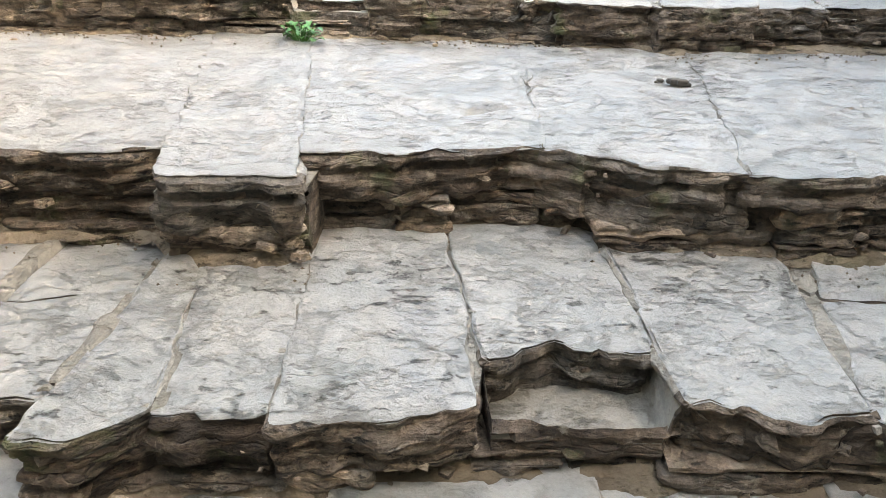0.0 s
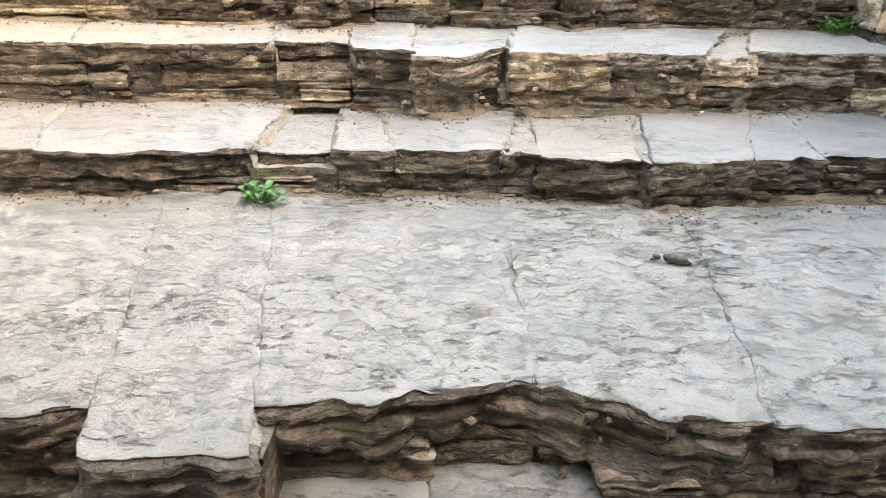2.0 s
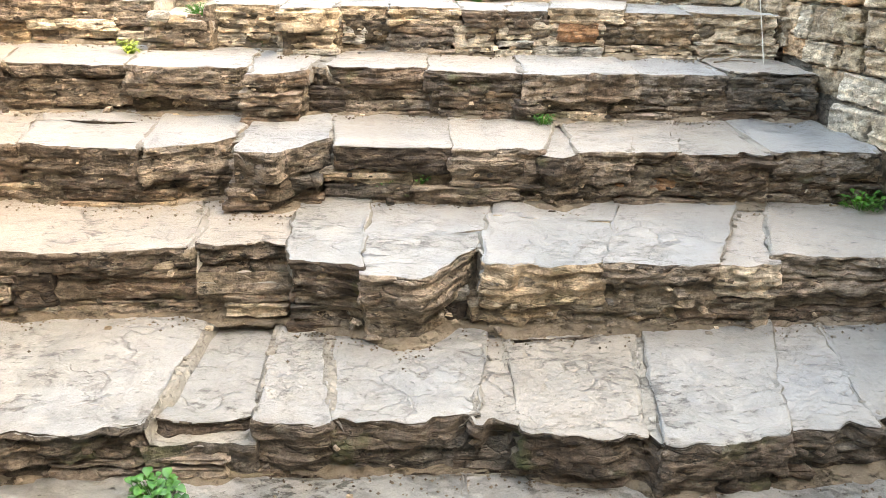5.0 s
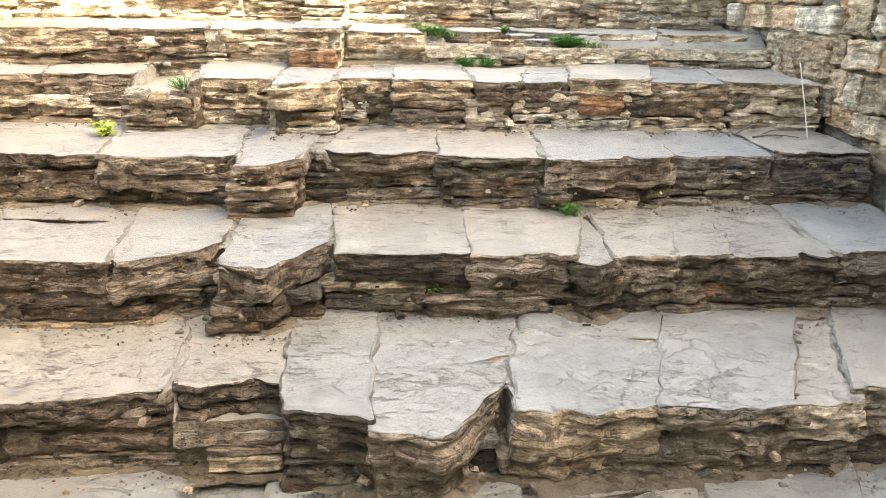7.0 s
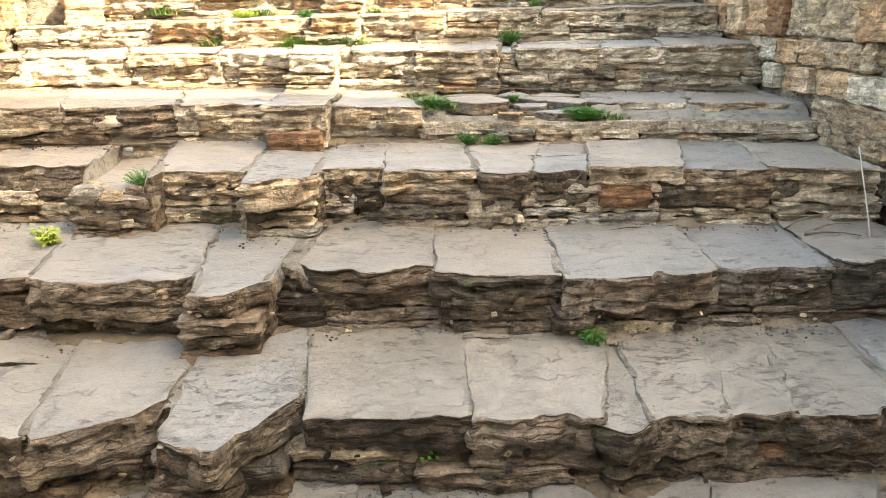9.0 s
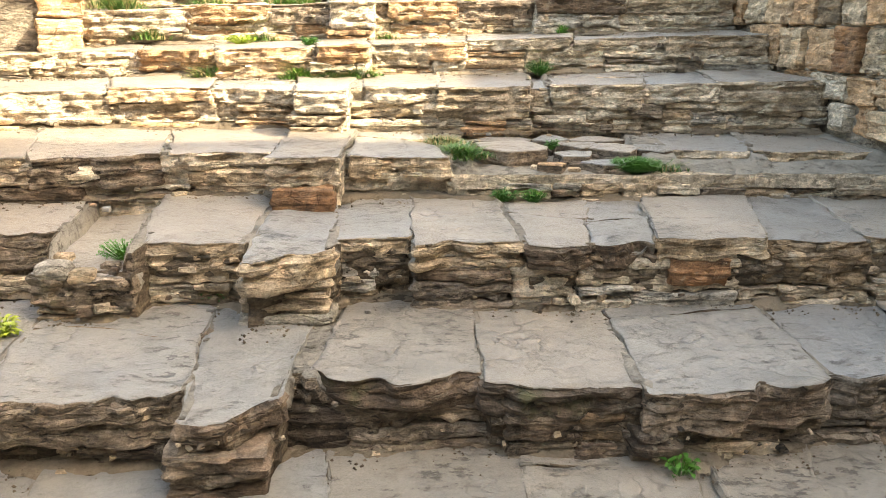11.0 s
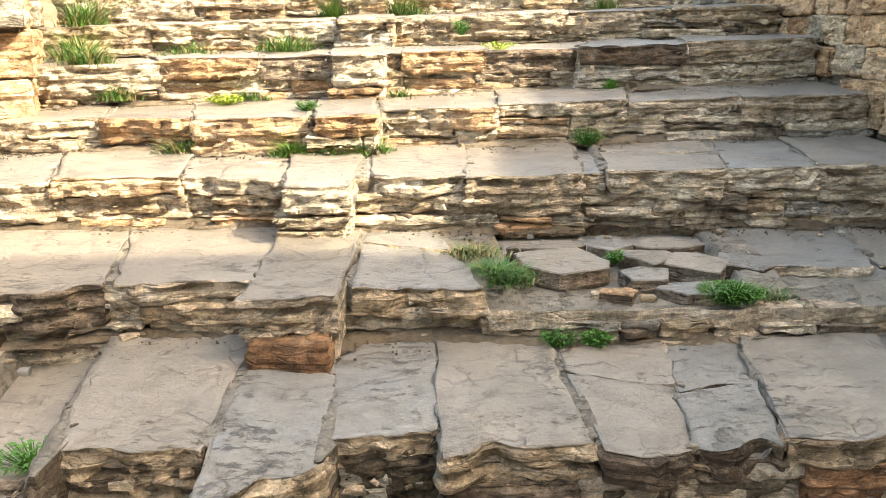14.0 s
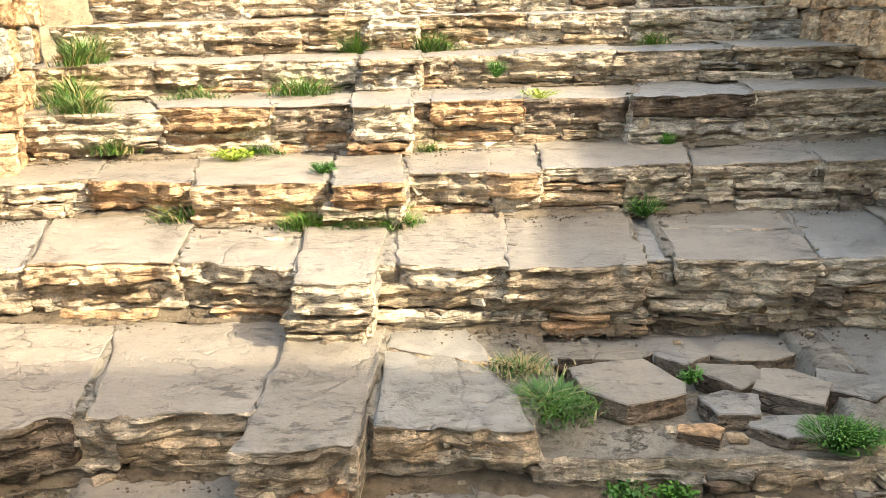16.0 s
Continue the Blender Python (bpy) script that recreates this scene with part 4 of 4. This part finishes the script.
for i, (dx, dy, ln) in enumerate(((-0.14, 0.05, 0.2), (-0.08, 0.1, 0.14), (-0.18, 0.12, 0.16))):
    x, y = 1.72 + dx, 4.62 + dy
    tagged(rod("twig", (x, y, on(5, x, y) + 0.012), (x + ln * 0.9, y - 0.05 + 0.03 * i, on(5, x, y) + 0.02 + 0.02 * i), 0.004, 0.002, DARK_WOOD, 0.012, 20 + i), "dry brown twig lying at the foot of a riser", "twig", "twigs on the step")


def pebble(x, y, z, size, mat, seed, name="pebble", label="small pale pebble lying on a stair slab", category="pebble"):
    me, mid = rock_mesh(name, [(x - size, y - size * 0.7), (x + size, y - size * 0.8), (x + size * 0.9, y + size * 0.7), (x - size * 0.8, y + size * 0.8)], z - size * 0.1, z + size * 0.95,
                        step=(size * 0.5, size * 0.5, size * 0.4), edge=size * 0.5, rugged=size * 0.2, bumpy=size * 0.15, beds=0.0, mats=(mat,), seed=seed)
    ob = new(name, me)
    ob.location = mid
    return tagged(ob, label, category, "loose stones on the stairway")


pebble(0.33, 4.30, on(4, 0.33, 4.30), 0.018, WORN_WARM, 3.1)
pebble(-0.98, 5.25, on(6, -0.98, 5.25), 0.017, WORN, 4.1)
for i, (dx, dy, q) in enumerate(((0, 0, 0.016), (0.028, -0.022, 0.018), (-0.03, 0.012, 0.010), (0.012, -0.008, 0.017), (0.045, -0.03, 0.010), (-0.045, 0.0, 0.006))):
    pebble(0.715 + dx, 2.30 + dy, on(1, 0.715 + dx, 2.30 + dy) - 0.004, q, BLACK, 5.1 + i, "clod", "dark crumbled clod lying on a worn slab", "clod")
r = random.Random(77)
for i in range(26):
    k = r.choice((1, 2, 3, 4, 5, 5, 6, 6, 7, 7, 8, 9))
    x, y = r.uniform(-1.6, 1.6), FRONTS[k + 1][0] - r.uniform(0.0, 0.1)
    pebble(x, y, on(k, x, y), r.uniform(0.007, 0.014), r.choice((WORN, TAN, GREY)), 8.0 + i, label="small loose stone at the foot of a riser")
# broken flags on the decayed part of one step: outlines from a middle, as angles in degrees and reach
def flag(x, y, reach, squash, turn, sides, thick, mat, seed, drop=0.0):
    """A broken flagstone: an uneven polygon with ragged sides, lying on the step's bed."""
    r = random.Random(seed)
    rim = []
    for i in range(sides):
        a = radians(turn) + 6.2832 * (i + r.uniform(-0.34, 0.34)) / sides
        q = reach * r.uniform(0.9, 1.28)
        rim.append((q * math.cos(a), q * math.sin(a) * squash))
    ring = []
    for (ax, ay), (bx, by) in zip(rim, rim[1:] + rim[:1]):
        m = max(2, int(math.hypot(bx - ax, by - ay) / 0.018))
        ring += [(ax + (bx - ax) * j / m + r.uniform(-0.003, 0.003), ay + (by - ay) * j / m + r.uniform(-0.003, 0.003)) for j in range(m)]
    n = len(ring)
    v, f, idx = [], [], []
    for lift, q in ((-thick, 0.93), (-thick * 0.66, 1.02), (-thick * 0.33, 0.985), (-0.004, 1.0), (0.0, 0.975), (0.001, 0.6)):
        for px, py in ring:
            k = q + (r.uniform(-0.025, 0.02) if lift < -0.005 else 0)
            v.append((px * k, py * k, lift + SLOPE * py + (r.uniform(-0.0015, 0.0015) if q == 0.6 else 0)))
    v.append((0, 0, 0.001))
    for l in range(5):
        for i in range(n):
            f.append((l * n + i, l * n + (i + 1) % n, (l + 1) * n + (i + 1) % n, (l + 1) * n + i))
            idx.append(0 if l > 2 else 1)
    for i in range(n):
        f.append((5 * n + i, 5 * n + (i + 1) % n, 6 * n))
        idx.append(0)
    f.append(tuple(range(n))[::-1])
    idx.append(1)
    ob = mesh_object("broken_flag", v, f, [mat, BROKEN], None, (x, y, tread_z(7, x, y) - drop), index=idx)
    return tagged(ob, "cracked piece of flat stone on the decayed step", "stone", "broken flags on the decayed step")


for i, row in enumerate(((0.488, 5.64, 0.145, 0.82, 8, 7, 0.07, WORN_WARM, 0.0), (0.46, 5.81, 0.13, 0.42, 0, 6, 0.06, WORN_WARM, 0.004), (0.672, 5.82, 0.068, 1.0, 40, 5, 0.06, WORN, 0.0),
                         (0.765, 5.69, 0.092, 0.95, 50, 5, 0.06, WORN_WARM, 0.0), (0.735, 5.555, 0.082, 0.75, 20, 5, 0.055, WORN, 0.012), (0.905, 5.625, 0.095, 1.0, 55, 5, 0.065, WORN_WARM, 0.0),
                         (0.845, 5.475, 0.108, 0.5, 10, 6, 0.05, WORN, 0.03), (1.05, 5.63, 0.105, 0.75, 45, 5, 0.07, WORN, 0.004), (0.87, 5.82, 0.11, 0.55, 0, 6, 0.06, WORN_WARM, 0.002), (0.62, 5.47, 0.055, 0.6, 0, 5, 0.04, ORANGE, 0.035))):
    flag(*row[:7], row[7], 700 + i, row[8])
# small broken stones round them
for i, (x, y, s, m) in enumerate(((0.56, 5.49, 0.028, TAN), (0.66, 5.50, 0.022, ORANGE), (0.70, 5.47, 0.025, TAN), (0.96, 5.50, 0.03, GREY))):
    pebble(x, y, on(7, x, y) - 0.075, s, m, 60.0 + i, "broken_stone", "broken piece of bedded stone on a decayed step", "stone")

for i, (x, y, q, m) in enumerate(((-0.99, 4.83, 0.05, GREY), (-0.90, 4.80, 0.04, TAN), (-0.84, 4.86, 0.035, BROKEN), (-1.02, 4.95, 0.04, TAN))):
    pebble(x, y, on(6, x, y) - 0.085, q, m, 80.0 + i, "broken_stone", "broken stone filling a gap in the step", "stone")

# fragments wedged into the joints and lying on broken ledges
def fragment(v, f, r, at, size, flat):
    """One angular chip of stone: a box with its corners pulled about."""
    n = len(v)
    turn = r.uniform(0, 3.14)
    ca, sa = math.cos(turn), math.sin(turn)
    long, wide, high = size * r.uniform(0.8, 1.4), size * r.uniform(0.45, 0.8), size * flat * r.uniform(0.6, 1.2)
    for z in (-1, 1):
        for x, y in ((-1, -1), (1, -1), (1, 1), (-1, 1)):
            q = 0.78 if z > 0 else 1.0
            px, py = x * long * q * r.uniform(0.55, 1.1), y * wide * q * r.uniform(0.55, 1.1)
            v.append((at[0] + px * ca - py * sa, at[1] + px * sa + py * ca, at[2] + z * high * r.uniform(0.6, 1.1)))
    f += [(n, n + 3, n + 2, n + 1), (n + 4, n + 5, n + 6, n + 7), (n, n + 1, n + 5, n + 4), (n + 1, n + 2, n + 6, n + 5), (n + 2, n + 3, n + 7, n + 6), (n + 3, n, n + 4, n + 7)]


def rubble(k, step):
    r = random.Random(4000 + k)
    v, f = [], []
    y0 = FRONTS[k][0]
    depth = FRONTS[k + 1][0] - y0
    for one, two in zip(SLABS[k], SLABS[k][1:]):
        if k == 1:
            continue
        for _ in range(9 if abs(one[0]) < 1.4 else 4):
            q = r.random() ** 1.3
            x = (one[1] + two[0]) / 2 * (1 - q) + (one[5] + two[4]) / 2 * q + r.gauss(0, 0.009)
            y = y0 + max(one[3], two[2]) * (1 - q) + depth * q + 0.02
            fragment(v, f, r, (x, y, tread_z(k, x, y) + r.uniform(-0.008, -0.002)), r.choice((0.005, 0.008, 0.014)) * r.uniform(0.8, 1.3), 0.4)
    ob = mesh_object("joint_rubble", [Vector(p) - step.location for p in v], f, [JOINT], step)
    ob["label"] = "pale stone chips wedged into the joints"
    tagged(ob, kind="stuff")
    v, f, idx = [], [], []
    foot = FRONTS[k - 1][1] + SLOPE * (y0 - FRONTS[k - 1][0])
    for _ in range(110):
        x = r.uniform(-1.8, 1.8)
        q = r.random()
        y = y0 + front_at(k, x) + r.uniform(-0.002, 0.022) - 0.02 * (1 - q)
        z = foot + (FRONTS[k][1] - foot - 0.03) * q + crosswise(k) * x
        n = len(f)
        fragment(v, f, r, (x, y + 0.004, z), r.choice((0.006, 0.009, 0.012, 0.02)) * r.uniform(0.8, 1.3), r.uniform(0.25, 0.5))
        idx += [r.randrange(3)] * (len(f) - n)
    # chips keep to the tones darkened or brightened by step
    mats = [SHADED_BROWN, SHADED_BROWN, BROKEN] if k < 3 else ([SHADED_BROWN, BROKEN, TAN] if k < 6 else [BROKEN, TAN, BRIGHTENED_TAN])
    ob = mesh_object("riser_chips", [Vector(p) - step.location for p in v], f, mats, step, index=idx)
    ob["label"] = "broken chips standing out of the riser"
    tagged(ob, kind="stuff")


for k in range(0, 13):
    rubble(k, STEPS[k])

# grit along the feet of the risers
r = random.Random(5)
gv, gf = [], []
for k in range(0, 12):
    for _ in range(800):
        x = r.uniform(-1.9, 1.9)
        y = FRONTS[k + 1][0] + front_at(k + 1, x) + 0.02 - abs(r.gauss(0, 0.06))
        s = r.uniform(0.002, 0.0065)
        z = on(k, x, y) + s * 0.3
        n = len(gv)
        gv += [(x + s * r.uniform(0.6, 1.2), y, z), (x, y + s * r.uniform(0.6, 1.2), z), (x - s * r.uniform(0.6, 1.2), y, z), (x, y - s * r.uniform(0.6, 1.2), z), (x, y, z + s * 0.8), (x, y, z - s)]
        gf += [(n, n + 1, n + 4), (n + 1, n + 2, n + 4), (n + 2, n + 3, n + 4), (n + 3, n, n + 4), (n + 1, n, n + 5), (n + 2, n + 1, n + 5), (n + 3, n + 2, n + 5), (n, n + 3, n + 5)]
tagged(mesh_object("grit", gv, gf, [MORTAR]), "fine brown grit gathered along the feet of the risers", "grit", kind="stuff")
